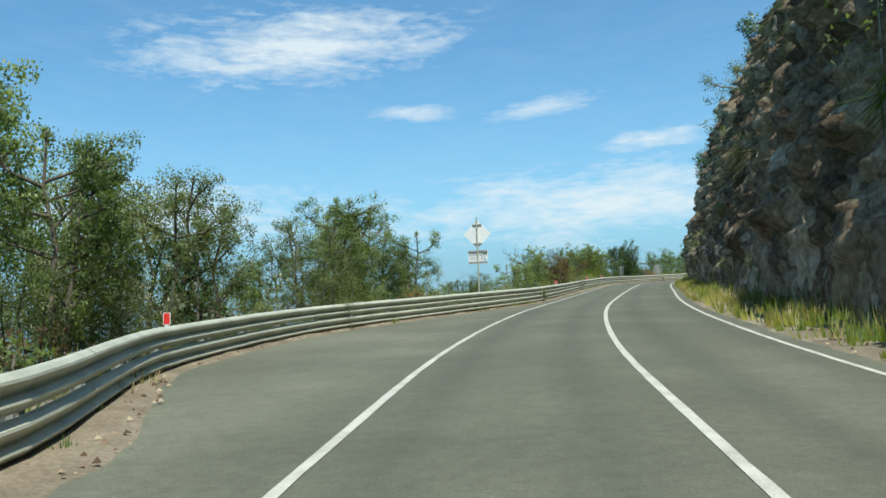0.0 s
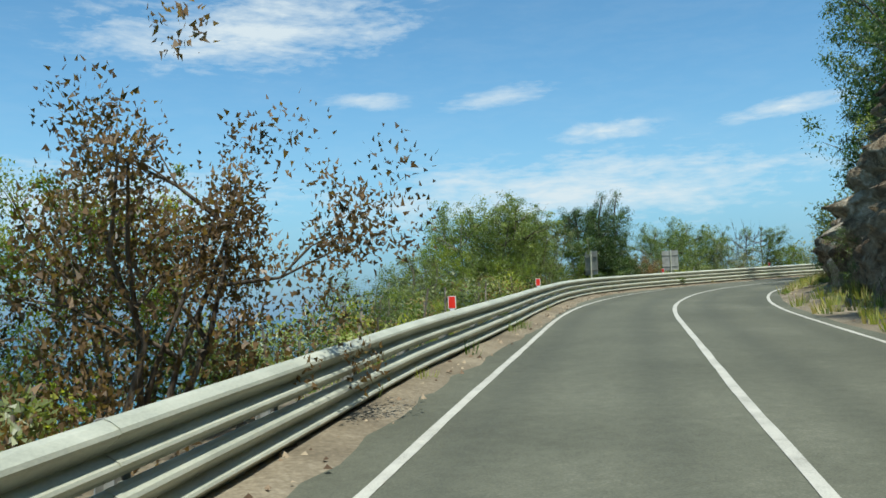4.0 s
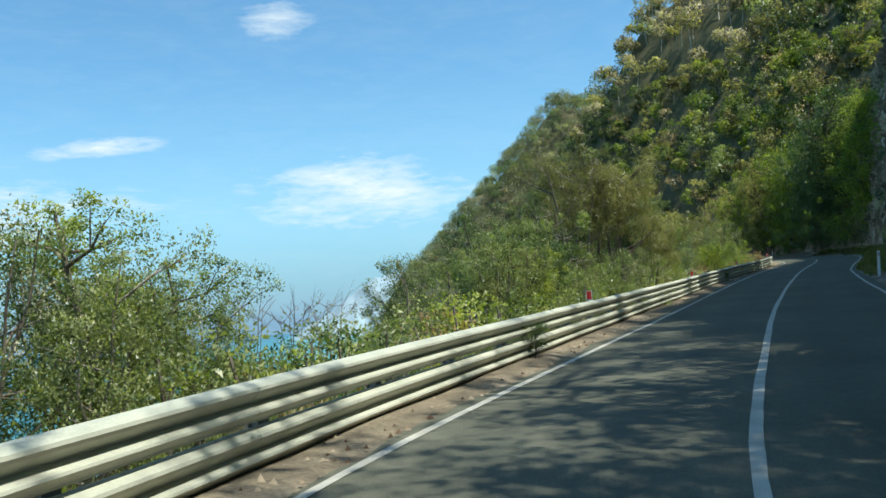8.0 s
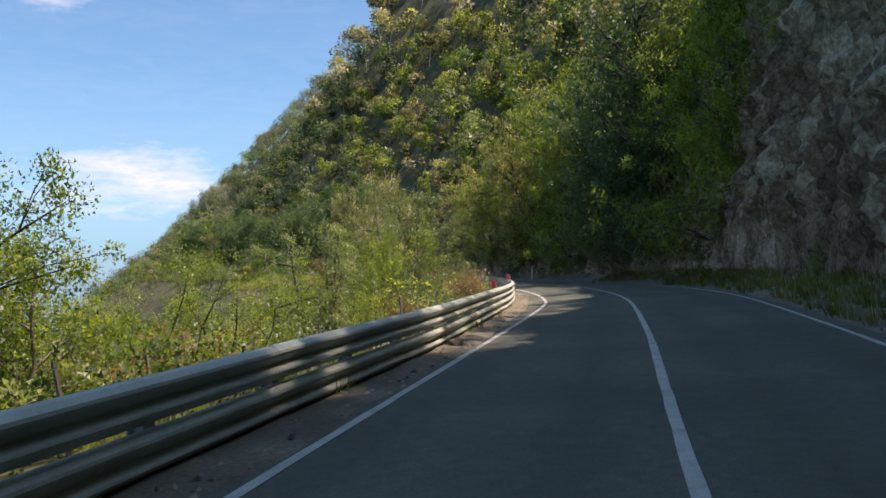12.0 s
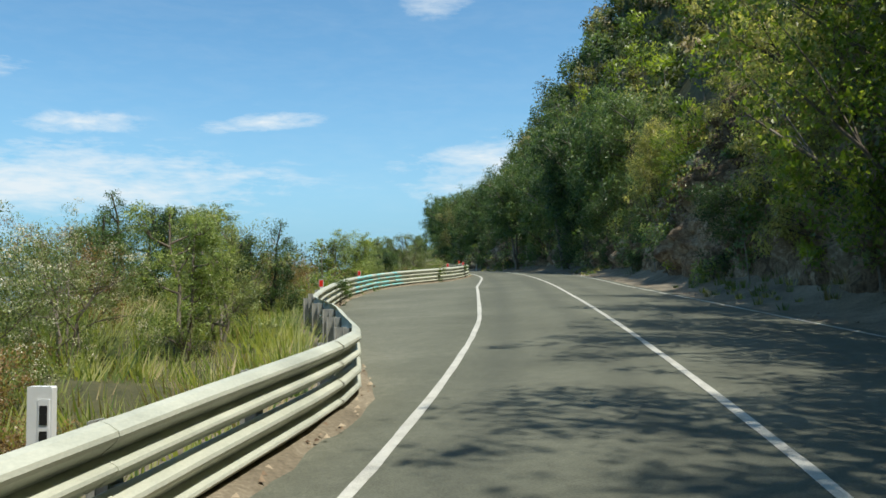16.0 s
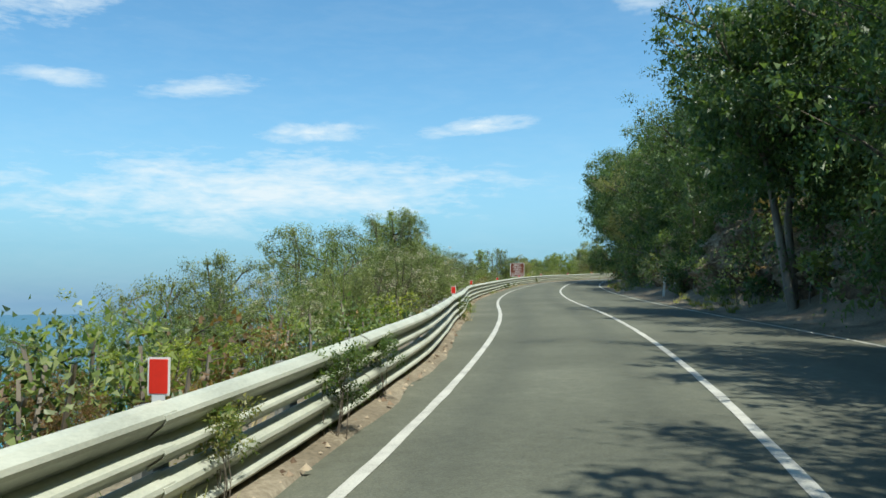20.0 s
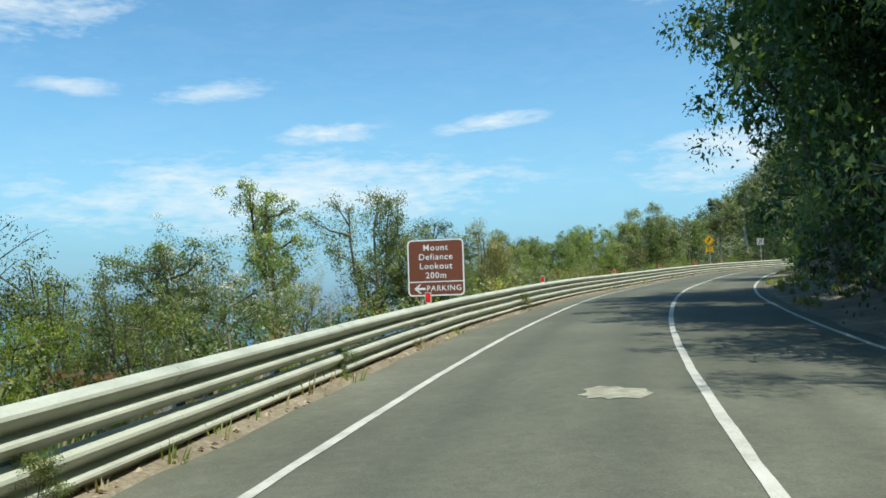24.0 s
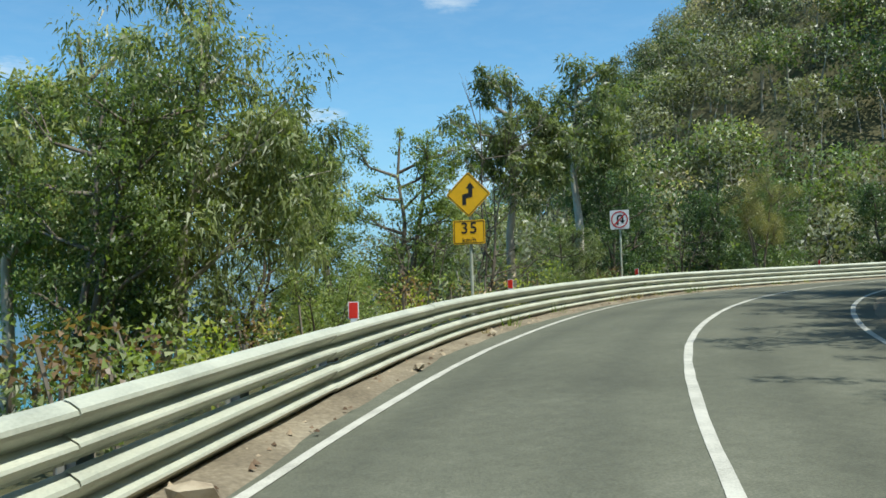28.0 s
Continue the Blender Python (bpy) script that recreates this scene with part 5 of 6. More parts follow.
slope_bush = [b for b in scatter(47, 720, -20, 420, -22, -8.5, 1.2, 2.6, [2, 4, 4, 2, 1]) if not 198 < beside(b[0], b[1])[0][0] < 240]
forest("coastal_scrub", "low green scrub on the slope down to the sea", 48, slope_bush, HILL_MATS, 260, 0.07, 0.45)

low_bush = scatter(57, 540, -25, 425, -75, -21, 1.5, 3.6, [3, 4, 4, 1, 1], 0.6)
forest("lower_scrub", "low grey-green scrub on the lower coastal slope", 58, low_bush, HILL_MATS, 110, 0.3, 0.45)


def hedge_spots(seed, count):
    """Low growth close behind the barrier."""
    rs = np.random.RandomState(seed)
    s = rs.uniform(-15, 418, count)
    u = barrier_u(s) - rs.uniform(1.0, 4.2, count)
    keep = (s < 203) | (s > 236)
    s, u = s[keep], u[keep]
    count = len(s)
    p = land(s, u)
    h = rs.uniform(0.5, 1.35, count)
    m = rs.choice(5, count, p=[0.14, 0.3, 0.24, 0.16, 0.16])
    return [(p[i, 0], p[i, 1], p[i, 2] - 0.05, h[i], h[i] * rs.uniform(0.6, 0.9), m[i]) for i in range(count)]


forest("roadside_scrub", "low mixed green and brown scrub close behind the guard rail", 49, hedge_spots(50, 1350), HILL_MATS, 230, 0.044, 0.45)


def gully_spots(seed, count):
    rs = np.random.RandomState(seed)
    a, q = rs.uniform(46, 158, count), rs.uniform(-32, 85, count)
    x, y = 232.0 + a * 0.719 + q * 0.695, 267.0 + a * 0.695 - q * 0.719
    s, u, z = beside(x, y)
    z = np.maximum(far_hill_height(x, y), ground_height(s, u, z))
    h = rs.uniform(5, 9, count)
    m = rs.choice(5, count, p=[0.28, 0.28, 0.34, 0.05, 0.05])
    return [(x[i], y[i], z[i], h[i], h[i] * 0.5, m[i]) for i in range(count) if abs(u[i]) > 14]


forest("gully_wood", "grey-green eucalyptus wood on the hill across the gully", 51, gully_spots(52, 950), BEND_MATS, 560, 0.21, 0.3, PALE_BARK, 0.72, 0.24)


def cliff_spots(seed, count):
    """Growth that clings to the cliff and closes the bank's foot."""
    rs = np.random.RandomState(seed)
    s, k = rs.uniform(-20, 412, count), rs.uniform(0.02, 1, count) ** 1.3
    thick = ((s > 86) & (s < 122)) | ((s > 190) & (s < 412))
    rare = fbm(s, k * 9, 5.0, 33) > np.where(k > 0.7, 0.05, 0.45)
    ok = np.where(thick, rs.uniform(0, 1, count) < 0.95, rare)
    s, k = s[ok], k[ok]
    hc = np.interp(s, *CLIFF)
    p = at(s, np.interp(s, *RIGHT) + foot(s) - 0.2 + 3.2 * k ** 1.1, 0.05 + hc * k)
    h = rs.uniform(1.1, 2.3, len(s))
    m = rs.choice(5, len(s), p=[0.5, 0.18, 0.2, 0.05, 0.07])
    m = np.where((s > 203) & (s < 236) & (k > 0.4) & (m == 0), 1, m)
    return [(p[i, 0], p[i, 1], p[i, 2] - 0.3, h[i], h[i] * 0.55, m[i]) for i in range(len(s))]


forest("bank_scrub", "dark leafy scrub clinging to the rock bank", 53, cliff_spots(54, 1000), HILL_MATS, 300, 0.075, 0.45)


# ---- grasses, weeds and litter ----
def tufts(name, label, seed, spots, mats, blades, height, wide=0.5):
    """Tufts of thin bent blades; spots are x, y, z, size, material."""
    rs = np.random.RandomState(seed)
    n = len(spots)
    sp = np.array(spots, float)
    base = np.repeat(sp[:, :3], blades, 0)
    k = np.repeat(sp[:, 3], blades)
    az = rs.uniform(0, 2 * math.pi, n * blades)
    r = rs.uniform(0, 1, n * blades) ** 0.7
    base = base + np.stack([np.cos(az) * r * 0.22 * k * wide * 2, np.sin(az) * r * 0.22 * k * wide * 2, np.zeros(len(az))], 1)
    h = height * k * rs.uniform(0.5, 1.1, len(az))
    tip = base + np.stack([np.cos(az) * h * wide * r, np.sin(az) * h * wide * r, h], 1)
    side = np.stack([-np.sin(az + 0.6), np.cos(az + 0.6), np.zeros(len(az))], 1) * (0.012 + 0.012 * h)[:, None]
    tri = np.stack([base - side, tip, base + side], 1)
    nor = tip - base + np.array([0, 0, 0.2])
    nor /= np.linalg.norm(nor, axis=1)[:, None]
    root = tagged(new(name), label, "grass", kind="stuff")
    part("blades", leaf_mesh("blades", (tri, nor, rs.uniform(-0.2, 0.2, n)[np.repeat(np.arange(n), blades)]), mats, np.repeat(sp[:, 4].astype(int), blades)), None, root)


def strip_spots(seed, count, s_lo, s_hi, near, far, mix, size=(0.5, 1.2), inland=False, clump=0.0):
    rs = np.random.RandomState(seed)
    s = rs.uniform(s_lo, s_hi, count)
    if clump:
        s = s[fbm(s, 0 * s, 6.0, seed) > clump]
    d = rs.uniform(near, far, len(s))
    p = at(s, np.interp(s, *RIGHT) + d, 0.0) if inland else at(s, barrier_u(s) - d, 0.0)
    if inland:
        p[:, 2] += np.clip((d - 0.4) * 0.32, 0, None)
    g = land(s, barrier_u(s) - d) if not inland else p
    z = np.where(d > 1.3, g[:, 2], p[:, 2] + 0.02)
    m = rs.choice(3, len(s), p=mix)
    k = rs.uniform(*size, len(s))
    return [(p[i, 0], p[i, 1], z[i] - 0.02, k[i], m[i]) for i in range(len(s))]


HERBS = [GRASS, STRAW, WEED]
tufts("rail_weeds", "green weeds and dry grass at the foot of the guard rail", 61, strip_spots(62, 900, -14, 415, -0.25, 0.5, [0.35, 0.3, 0.35], (0.35, 0.9), clump=0.15), HERBS, 16, 0.35)
tufts("mound_grass", "tall yellow-green grass behind the guard rail", 63, strip_spots(64, 2300, 203, 258, 0.5, 7.5, [0.7, 0.12, 0.18], (0.5, 1.3)), HERBS, 26, 0.45, 0.8)
tufts("seaside_grass", "dry grass and weeds between the coastal shrubs", 65, strip_spots(66, 1700, -14, 415, 0.4, 3.4, [0.35, 0.35, 0.3], (0.5, 1.2), clump=-0.1), HERBS, 16, 0.45)
tufts("cliff_grass", "dry grass and herbs along the foot of the cliff", 67, strip_spots(68, 3500, -20, 204, 0.42, 2.6, [0.15, 0.3, 0.55], (0.4, 1.1), inland=True, clump=-0.25) + strip_spots(70, 1900, 84, 204, 0.8, 2.5, [0.06, 0.5, 0.44], (0.4, 0.95), inland=True, clump=-0.8) + strip_spots(69, 1200, 204, 415, 0.5, 2.4, [0.1, 0.15, 0.75], (0.3, 0.8), inland=True, clump=0.1), HERBS, 18, 0.36)


def hanging_tufts():
    """Straw-coloured tussocks that hang from ledges of the cut rock."""
    rs = np.random.RandomState(91)
    n, blades = 260, 60
    s, k = rs.uniform(-5, 85, n), rs.uniform(0.3, 1.0, n)
    s = np.where(rs.uniform(0, 1, n) < 0.25, rs.uniform(205, 250, n), s)
    base = at(s, np.interp(s, *RIGHT) + foot(s) - 0.2 + 3.3 * k ** 1.1, 0.1 + np.interp(s, *CLIFF) * k)
    out = at(s, np.full(n, -40.0)) - at(s, np.zeros(n))
    out[:, 2] = 0
    out /= np.linalg.norm(out, axis=1)[:, None]
    size = np.repeat(rs.uniform(0.4, 1.1, n), blades)
    b = np.repeat(base - 0.1 * out, blades, 0) + rs.normal(size=(n * blades, 3)) * 0.16 * size[:, None]
    way = np.repeat(out, blades, 0) * rs.uniform(0.2, 0.8, n * blades)[:, None] + rs.normal(size=(n * blades, 3)) * 0.22
    way[:, 2] -= rs.uniform(0.1, 1.0, n * blades)
    tip = b + way * size[:, None]
    side = np.cross(way, rs.normal(size=way.shape))
    side *= (0.014 / np.linalg.norm(side, axis=1))[:, None]
    nor = np.repeat(out, blades, 0) + np.array([0, 0, 0.7])
    nor /= np.linalg.norm(nor, axis=1)[:, None]
    root = tagged(new("cliff_tussocks"), "straw-coloured tussocks hanging from the rock face", "grass", kind="stuff")
    part("blades", leaf_mesh("blades", (np.stack([b - side, tip, b + side], 1), nor, np.repeat(rs.uniform(-0.2, 0.2, n), blades)), [STRAW, GRASS], (rs.uniform(0, 1, n) < 0.3).astype(int).repeat(blades)), None, root)


hanging_tufts()


def tall_weeds():
    """Leafy weeds that grow up through the barrier."""
    rs = np.random.RandomState(71)
    v, f, tips = skeleton(random.Random(72), 0.75, 0.28, 6, 0.0, 0.2, 12, girth=0.4)
    src = tagged(new("weed"), "leafy green weed growing up through the guard rail", "weed", group="weeds at the guard rail")
    part("stem", mesh_of("stem", v, f, BARK), None, src)
    part("leaves", leaf_mesh("leaves", leaves(rs, tips, np.full(len(tips), 0.12), 2400, 0.017, 2.0, 0.1), WEED), None, src)
    first = None
    for s, k in ((233.5, 1.0), (236.5, 0.8), (250.5, 0.9), (256.0, 0.9), (268.6, 0.75), (270.6, 0.9), (272.5, 0.8), (286.0, 0.8), (320.8, 0.35), (323.5, 0.4), (326.2, 0.5), (332.0, 0.45), (345.0, 0.6), (38.5, 0.6), (93.4, 0.5), (115.0, 0.7), (148.5, 0.6)):
        p = at(s, float(barrier_u(s)) + 0.14, 0.04)
        m = pose(p[0], p[1], p[2], 0, 0, rs.uniform(0, 360))
        if first is None:
            first = m @ Matrix.Diagonal((k, k, k, 1))
        else:
            src.scale = (k, k, k)
            copy_thing(src, m)
        src.matrix_basis = first



tall_weeds()


def pebble(rng, r):
    bm = bmesh.new()
    bmesh.ops.create_icosphere(bm, subdivisions=1, radius=r)
    for v in bm.verts:
        v.co *= rng.uniform(0.7, 1.2)
        v.co.z *= 0.6
    return bm


def rocks():
    """Loose stones: some to be told apart, and fine litter."""
    rng = random.Random(81)
    for s, u, r in ((166.3, 0.28, 0.16), (380.6, 0.36, 0.15), (147.6, 0.4, 0.13), (148.2, 0.5, 0.1), (386.0, 0.42, 0.09), (390.2, 0.4, 0.08), (312.0, 5.2, 0.2)):
        bm = pebble(rng, r)
        me = bpy.data.meshes.new("stone")
        bm.to_mesh(me)
        bm.free()
        me.materials.append(STONE)
        b = float(barrier_u(s)) + u if u < 3 else u
        p = at(s, b, 0.04 + r * 0.3)
        ob = new("stone", me)
        ob.matrix_basis = pose(p[0], p[1], p[2], 0, 0, rng.uniform(0, 360))
        tagged(ob, "pale brown rock lying at the edge of the road", "rock", group="loose rocks at the roadside")
    rs = np.random.RandomState(82)
    n = 5200
    s = rs.uniform(-14, 412, n)
    left = rs.uniform(0, 1, n) < 0.7
    u = np.where(left, barrier_u(s) + rs.uniform(0.03, 1.05, n) * np.interp(s, *DIRT_WIDTH), np.interp(s, *RIGHT) + rs.uniform(0.35, 1.2, n))
    p = at(s, u, np.where(left, 0.035, 0.03))
    r = rs.uniform(0.012, 0.04, n) * np.where(rs.uniform(0, 1, n) < 0.06, 1.3, 1.0)
    tet = np.array([[1, 0, 0], [-0.5, 0.87, 0], [-0.5, -0.87, 0], [0, 0, 0.9]])
    az = rs.uniform(0, 6.28, n)
    rot = np.stack([np.stack([np.cos(az), -np.sin(az)], 1), np.stack([np.sin(az), np.cos(az)], 1)], 1)
    v = np.repeat(tet[None], n, 0) * r[:, None, None] * rs.uniform(0.6, 1.5, (n, 4, 1))
    v[:, :, :2] = np.einsum("nij,nkj->nki", rot, v[:, :, :2])
    v = v + p[:, None]
    o = np.arange(n)[:, None, None] * 4
    f = (np.array([[0, 1, 3], [1, 2, 3], [2, 0, 3]])[None] + o).reshape(-1, 3)
    root = tagged(new("gravel"), "loose gravel and bark litter along the road's edges", "gravel", kind="stuff")
    part("chips", fast_mesh("chips", v.reshape(-1, 3), f, LITTER), None, root)


LITTER = surface("litter", [(0.08, 0.05, 0.03), (0.2, 0.14, 0.09), (0.36, 0.29, 0.2)], scale=2, rough=0.95, bump=0, island=0.8)
rocks()


def rail_paint():
    """Old cyan spray paint on the beams."""
    paint = surface("cyan_paint", [(0.1, 0.42, 0.44), (0.22, 0.55, 0.55), (0.45, 0.58, 0.52)], scale=2.0, rough=0.6, bump=0.1, fine=18)
    root = tagged(new("spray_paint"), "faded cyan spray paint streaks on the guard rail", "graffiti")
    prof = w_profile()
    rng = random.Random(9)
    for base in (0.39, 0.06):
        for lo, hi in ((3, 6), (8, 11)):
            s = 239.0 + rng.uniform(0, 0.8)
            while s < 246.5:
                e = s + rng.uniform(0.5, 1.5)
                ss = np.linspace(s, e, 4)
                rows = [at(ss, barrier_u(ss) + prof[k][0] + 0.004, base + prof[k][1] + (0.004 if k > lo else 0.0)) for k in range(lo, hi + 1)]
                v = np.stack(rows, 1).reshape(-1, 3)
                part("streak", fast_mesh("streak", v, grid_faces(4, hi - lo + 1), paint), None, root)
                s = e + rng.uniform(0.1, 0.9)


rail_paint()


# ---- signs and markers ----
def prism(outline, y0, y1):
    """A flat plate with the outline in x and z, thick along y."""
    bm = bmesh.new()
    a = [bm.verts.new((x, y0, z)) for x, z in outline]
    b = [bm.verts.new((x, y1, z)) for x, z in outline]
    bm.faces.new(a)
    bm.faces.new(b[::-1])
    n = len(a)
    for i in range(n):
        bm.faces.new((a[i], b[i], b[(i + 1) % n], a[(i + 1) % n]))
    bmesh.ops.recalc_face_normals(bm, faces=bm.faces)
    return bm


def rounded(w, h, r, cx=0.0, cz=0.0, turn=0.0):
    pts = []
    for sx, sz, a0 in ((1, 1, 0), (-1, 1, 90), (-1, -1, 180), (1, -1, 270)):
        for k in range(5):
            a = radians(a0 + 22.5 * k)
            pts.append((sx * (w / 2 - r) + r * math.cos(a), sz * (h / 2 - r) + r * math.sin(a)))
    c, s = math.cos(radians(turn)), math.sin(radians(turn))
    return [(cx + x * c - z * s, cz + x * s + z * c) for x, z in pts]


def frame_of(outer, inner, y0, y1):
    """A flat ring between two outlines with equal numbers of points."""
    bm = bmesh.new()
    n = len(outer)
    rows = [[bm.verts.new((x, y, z)) for x, z in o] for y in (y0, y1) for o in (outer, inner)]
    for i in range(n):
        j = (i + 1) % n
        for a, b in ((0, 1), (1, 3), (3, 2), (2, 0)):
            bm.faces.new((rows[a][i], rows[a][j], rows[b][j], rows[b][i]))
    bmesh.ops.recalc_face_normals(bm, faces=bm.faces)
    return bm


def pole(x, z0, z1, y=0.05, r=0.03, bm=None):
    bm = bm or bmesh.new()
    bmesh.ops.create_cone(bm, cap_ends=True, segments=12, radius1=r, radius2=r, depth=z1 - z0, matrix=pose(x, y, (z0 + z1) / 2))
    return bm


def writing(text, size, x, z, parent, material, y=-0.012, spacing=1.15):
    """Raised flat letters, facing -y, centred at x, z."""
    cu = bpy.data.curves.new("lettering", "FONT")
    cu.body, cu.size, cu.align_x, cu.align_y, cu.extrude, cu.space_character, cu.offset = text, size, "CENTER", "CENTER", 0.0012, spacing, size * 0.012
    tmp = new("lettering", cu)
    dg = bpy.context.evaluated_depsgraph_get()
    me = bpy.data.meshes.new_from_object(tmp.evaluated_get(dg))
    bpy.data.objects.remove(tmp)
    me.transform(pose(x, y, z, 90, 0, 0))
    me.materials.clear()
    return part("lettering", me, material, parent)


def stand(root, s, u, turn=0.0, sink=0.0):
    p = land(np.array([s]), np.array([u]))[0]
    root.matrix_basis = pose(p[0], p[1], p[2] - sink, 0, 0, bearing(s) + turn)
    return float(on_road(s)[0][2]) - float(p[2]) + sink


def warning_sign():
    root = tagged(new("warning_sign"), "yellow diamond winding-road sign with 35 km/h plate on a post", "road sign")
    up = stand(root, 391.5, -4.2, 8)
    z = up + 2.5
    part("post", pole(0.02, -0.4, z + 0.3), STEEL, root)
    plate = part("diamond_plate", prism(rounded(0.62, 0.62, 0.04, 0, z, 45), -0.006, 0.0), YELLOW, root, "yellow diamond plate")
    part("border", frame_of(rounded(0.585, 0.585, 0.03, 0, z, 45), rounded(0.56, 0.56, 0.025, 0, z, 45), -0.009, -0.0065), BLACK, plate)
    zig = [(-0.115, -0.20), (-0.115 + 0.075, -0.20), (-0.04, -0.075), (0.085, -0.045), (0.085, 0.115), (0.13, 0.115), (0.045, 0.235), (-0.045, 0.115), (0.005, 0.115), (0.005, 0.03), (-0.115, 0.0)]
    part("arrow", prism([(x, z + v) for x, v in zig], -0.010, -0.0065), BLACK, plate)
    low = part("speed_plate", prism(rounded(0.62, 0.46, 0.03, 0, z - 0.72), -0.006, 0.0), YELLOW, root, "yellow advisory speed plate")
    part("border", frame_of(rounded(0.585, 0.425, 0.025, 0, z - 0.72), rounded(0.56, 0.40, 0.02, 0, z - 0.72), -0.009, -0.0065), BLACK, low)
    writing("35", 0.30, 0, z - 0.65, low, BLACK, -0.009)
    writing("km/h", 0.12, 0, z - 0.87, low, BLACK, -0.009)


def turn_sign():
    root = tagged(new("no_turn_sign"), "square white no-U-turn sign with a red ring on a post", "road sign")
    up = stand(root, 401.8, -4.9, 14)
    z = up + 2.38
    part("post", pole(0.0, -0.4, z + 0.2), STEEL, root)
    plate = part("plate", prism(rounded(0.6, 0.6, 0.04, 0, z), -0.006, 0.0), SIGN_WHITE, root)
    ring_o = [(0.265 * math.cos(radians(k * 12)), z + 0.265 * math.sin(radians(k * 12))) for k in range(30)]
    ring_i = [(0.228 * math.cos(radians(k * 12)), z + 0.228 * math.sin(radians(k * 12))) for k in range(30)]
    part("ring", frame_of(ring_o, ring_i, -0.011, -0.0065), SIGN_RED, plate)
    arc_o = [(0.02 + 0.105 * math.cos(radians(a)), z + 0.05 + 0.105 * math.sin(radians(a))) for a in range(0, 181, 20)]
    arc_i = [(0.02 + 0.05 * math.cos(radians(a)), z + 0.05 + 0.05 * math.sin(radians(a))) for a in range(0, 181, 20)]
    hook = [(0.125, z - 0.03)] + arc_o + [(-0.085, z - 0.17), (-0.03, z - 0.17)] + arc_i[::-1] + [(0.07, z - 0.03)]
    part("turn_arrow", prism(hook, -0.009, -0.0065), BLACK, plate)
    part("arrow_head", prism([(0.02, z - 0.03), (0.0975, z - 0.13), (0.175, z - 0.03)], -0.0092, -0.0066), BLACK, plate)
    part("slash", prism([(-0.185, z - 0.155), (-0.155, z - 0.185), (0.185, z + 0.155), (0.155, z + 0.185)], -0.0125, -0.0111), SIGN_RED, plate)


def lookout_sign():
    root = tagged(new("lookout_sign"), "brown tourist sign with white lettering and arrow behind the guard rail", "road sign")
    up = stand(root, 339.5, -4.85, 4)
    z = up + 1.23
    for x in (-0.35, 0.35):
        part("post", pole(x, -0.5, z + 0.5), STEEL, root)
    plate = part("plate", prism(rounded(1.24, 1.22, 0.09, 0, z), -0.006, 0.0), BROWN, root)
    part("border", frame_of(rounded(1.24, 1.22, 0.09, 0, z), rounded(1.18, 1.16, 0.07, 0, z), -0.009, -0.0065), SIGN_WHITE, plate)
    part("divider", boxed((-0.59, -0.009, z - 0.315), (0.59, -0.0065, z - 0.29)), SIGN_WHITE, plate)
    for k, t in enumerate(("Mount", "Defiance", "Lookout", "200m")):
        writing(t, 0.185, 0.0, z + 0.43 - 0.2 * k, plate, SIGN_WHITE, -0.009)
    writing("PARKING", 0.165, 0.17, z - 0.45, plate, SIGN_WHITE, -0.009)
    arrow = [(-0.49, -0.45), (-0.37, -0.35), (-0.33, -0.35), (-0.40, -0.425), (-0.24, -0.425), (-0.24, -0.475), (-0.40, -0.475), (-0.33, -0.55), (-0.37, -0.55)]
    part("arrow", prism([(x, z + v) for x, v in arrow], -0.009, -0.0065), SIGN_WHITE, plate)


def diamond_back():
    """A warning sign for the other way: its bare back."""
    root = tagged(new("sign_back"), "bare white back of a diamond road sign with a lower plate", "road sign")
    up = stand(root, 31.4, -4.8, 0)
    z = up + 2.79
    part("post", pole(0.0, -0.4, z + 0.62, y=-0.05, r=0.03), STEEL, root)
    part("diamond_plate", prism(rounded(0.76, 0.76, 0.05, 0, z, 45), 0.0, 0.005), SIGN_BACK, root, "bare aluminium diamond")
    for dz in (0.36, -0.36):
        part("bracket", boxed((-0.17, -0.03, z + dz - 0.03), (0.17, -0.001, z + dz + 0.03), 0.004), STEEL_DARK, root)
    low = part("lower_plate", prism(rounded(0.74, 0.5, 0.02, 0, z - 0.86), 0.0, 0.005), SIGN_BACK, root, "rectangular plate with pasted labels")
    for dz in (0.21, -0.21):
        part("bracket", boxed((-0.36, -0.03, z - 0.86 + dz - 0.04), (0.36, -0.001, z - 0.86 + dz + 0.04), 0.004), STEEL_DARK, root)
    for x0, dx in ((-0.35, 0.0), (0.035, 0.02)):
        st = part("sticker", boxed((x0, -0.004, z - 1.01), (x0 + 0.31, -0.001, z - 0.72)), SIGN_WHITE, low)
        for k, word in enumerate(("WATCH", "THIS", "SPACE")):
            writing(word, 0.062, x0 + 0.15 + dx, z - 0.8 - 0.07 * k, st, BLACK, -0.0055, 1.3)
    part("blue_sticker", boxed((0.22, -0.007, z - 1.03), (0.345, -0.0045, z - 0.96)), plain("pale_blue_vinyl", (0.35, 0.6, 0.72)), low, "small pale blue sticker")
    tag = part("tag", frame_of(rounded(0.13, 0.085, 0.008, 0.27, z - 0.75), rounded(0.11, 0.065, 0.006, 0.27, z - 0.75), -0.008, -0.0045), BLACK, low)
    for x in (0.24, 0.27, 0.3):
        part("print_bar", boxed((x - 0.008, -0.0075, z - 0.775), (x + 0.006, -0.0045, z - 0.725)), BLACK, tag)


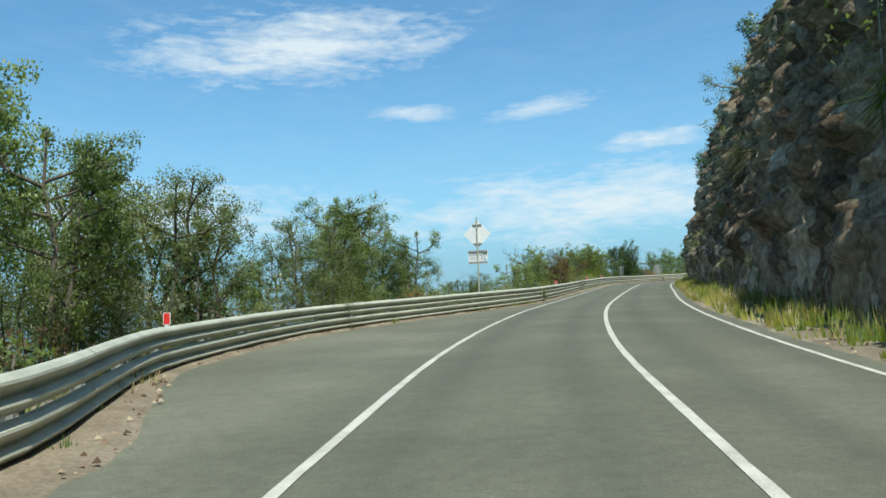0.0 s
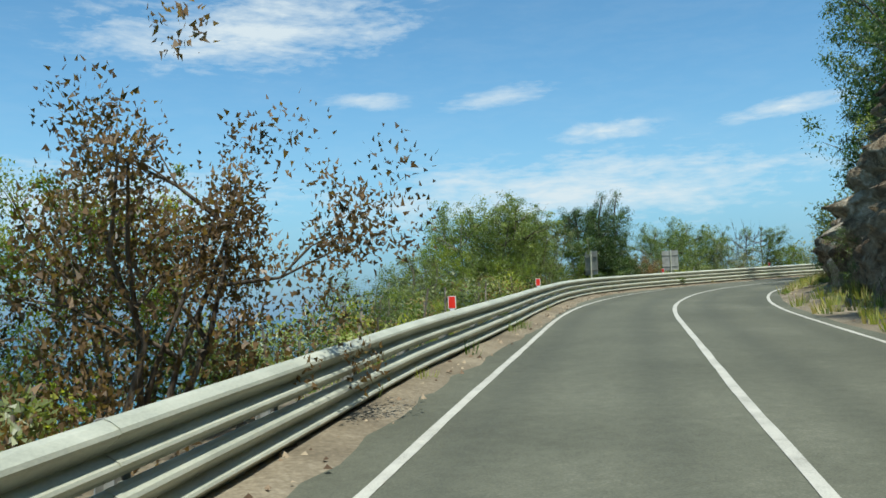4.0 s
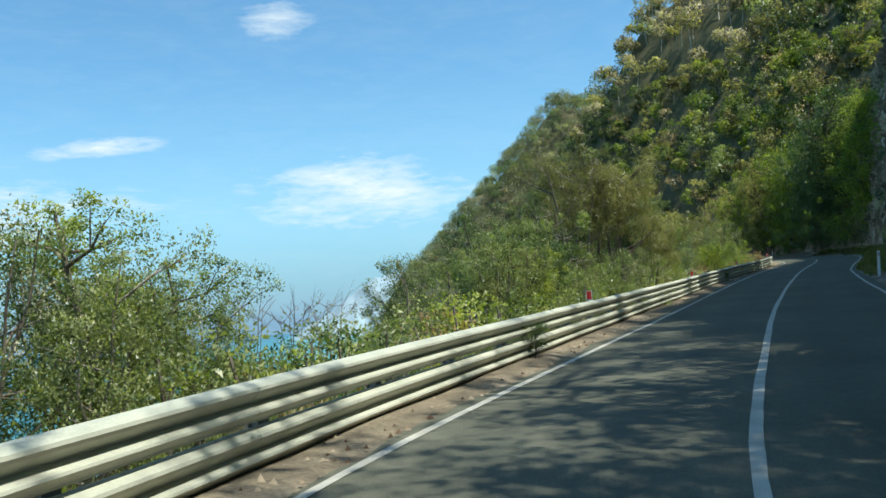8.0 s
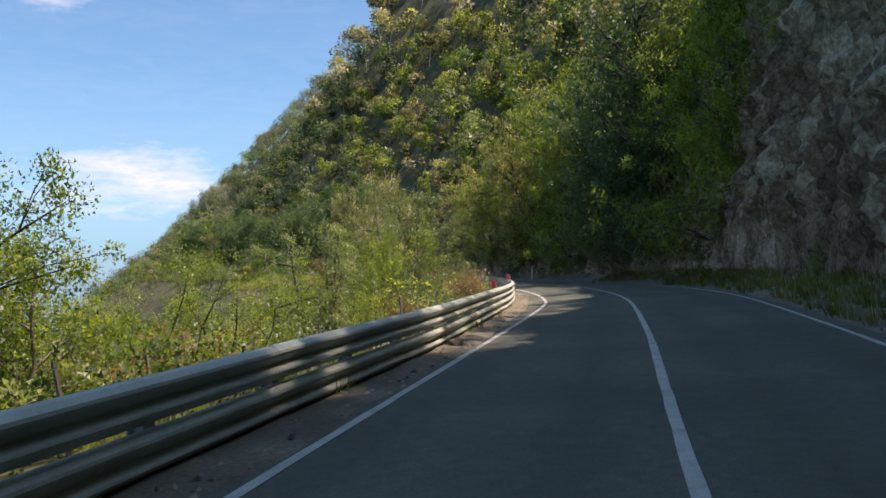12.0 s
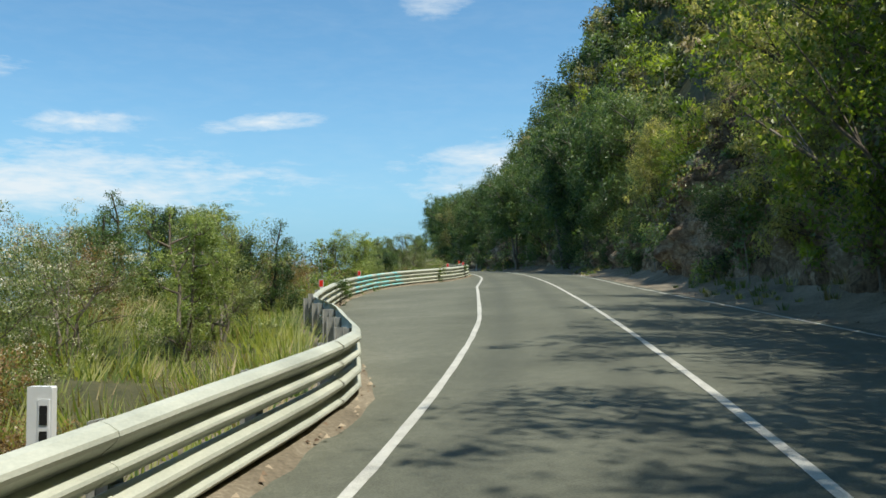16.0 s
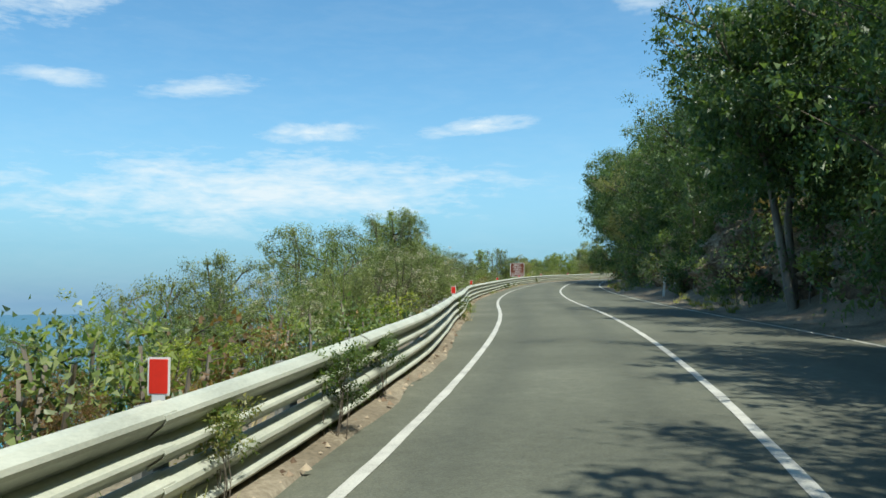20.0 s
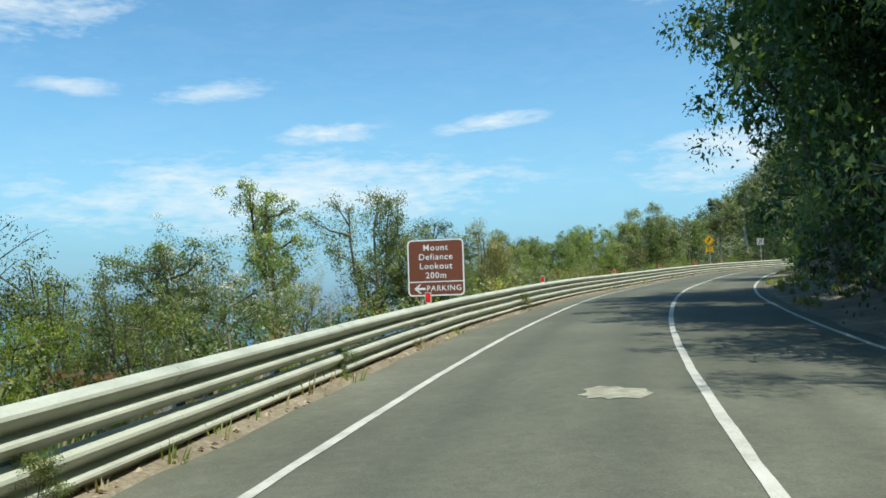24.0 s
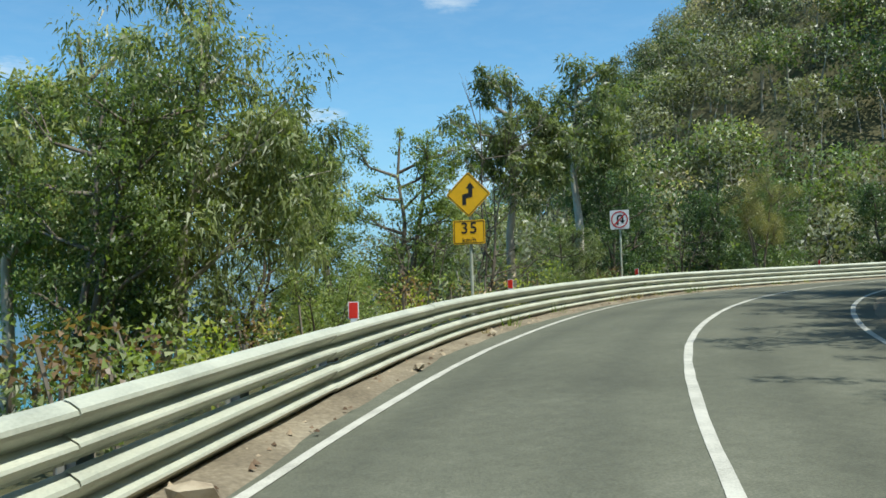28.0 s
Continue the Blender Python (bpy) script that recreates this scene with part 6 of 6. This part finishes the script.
def board_back(s, u, turn):
    root = tagged(new("curve_board"), "dull grey back of a curve marker board on a steel post", "road sign", group="curve marker boards")
    up = stand(root, s, u, turn)
    z = up + 1.28
    part("post", pole(0.03, -0.4, z + 0.5, y=-0.04, r=0.032), STEEL, root)
    part("board", prism(rounded(0.75, 0.95, 0.03, 0, z), 0.0, 0.005), STEEL_DARK, root)
    for dz in (0.27, -0.27):
        part("bracket", boxed((-0.36, -0.025, z + dz - 0.025), (0.36, -0.001, z + dz + 0.025), 0.004), STEEL_DARK, root)


warning_sign()
turn_sign()
lookout_sign()
diamond_back()
board_back(86.5, -4.65, -30)
board_back(93.1, -4.1, 24)


def delineators():
    """Red reflector plates on the beam's top."""
    root = tagged(new("delineator"), "small red reflector plate with a white edge on the guard rail", "reflector", group="red reflectors on the guard rail")
    part("bracket", boxed((-0.035, -0.004, -0.13), (0.035, 0.004, 0.03)), WHITE, root)
    plate = part("plate", prism(rounded(0.12, 0.19, 0.008, 0, 0.11), -0.003, 0.003), WHITE, root)
    part("reflector", prism(rounded(0.1, 0.17, 0.006, 0, 0.11), -0.006, -0.0035), RED, plate, "red reflective face")
    first = True
    for s in (12.5, 45.8, 64.5, 74, 92.1, 101, 120, 137.8, 154.6, 174.5, 187, 201.5, 230.4, 240.6, 252, 256.6, 268.2, 285.8, 302, 319.5, 337, 348.3, 361, 372.7, 385, 392.7, 401, 412):
        p = at(s, float(barrier_u(s)) - 0.05, 0.70)
        m = pose(*p, 0, 0, bearing(s))
        if first:
            root.matrix_basis = m
            first = False
        else:
            copy_thing(root, m)


delineators()


def guide_posts():
    root = tagged(new("guide_post"), "slim white roadside guide post with a dark reflector band", "guide post", group="white guide posts")
    part("post", prism(rounded(0.1, 1.15, 0.02, 0, 0.4), -0.012, 0.012), WHITE, root)
    part("reflector", boxed((-0.03, -0.016, 0.78), (0.03, -0.0125, 0.9)), STEEL_DARK, root)
    first = True
    for s, u in ((138.9, 3.2), (216.6, 4.6), (303.0, 4.3)):
        p = at(s, u, 0.0)
        m = pose(p[0], p[1], p[2] + 0.05, 0, 4, bearing(s))
        if first:
            root.matrix_basis = m
            first = False
        else:
            copy_thing(root, m)
    mark = tagged(new("marker_post"), "white marker post with black vertical print behind the guard rail", "marker post")
    part("post", prism(rounded(0.13, 1.3, 0.01, 0, 0.22), -0.02, 0.02), WHITE, mark)
    part("label_strip", boxed((-0.005, -0.024, 0.29), (0.055, -0.0205, 0.81)), SIGN_WHITE, mark)
    for k in range(4):
        part("print_bar", boxed((0.005, -0.027, 0.33 + 0.12 * k), (0.045, -0.0245, 0.42 + 0.12 * k)), BLACK, mark)
    p = at(212.0, -3.98, 0.0)
    mark.matrix_basis = pose(p[0], p[1], p[2], 0, 0, bearing(212.0))


guide_posts()


def road_patches():
    """Pale scuffed spots on the asphalt."""
    pale = surface("pale_scuff", [(0.13, 0.125, 0.09), (0.27, 0.26, 0.19), (0.42, 0.4, 0.3)], scale=5, rough=0.9, bump=0.3, fine=40, depth=0.004)
    for s0, u0, ls, lu in ((330.2, -0.85, 0.42, 0.34), (355.4, 0.55, 0.08, 0.1)):
        rng = random.Random(int(s0))
        ring = []
        for k in range(22):
            a = 2 * math.pi * k / 22
            r = rng.uniform(0.72, 1.12)
            ring.append(tuple(at(s0 + ls * r * math.sin(a), u0 + lu * r * math.cos(a), 0.006)))
        ob = new("road_patch", mesh_of("road_patch", ring, [tuple(range(22))[::-1]], pale))
        tagged(ob, "pale scuffed patch on the worn asphalt", "road patch", kind="structure")


road_patches()
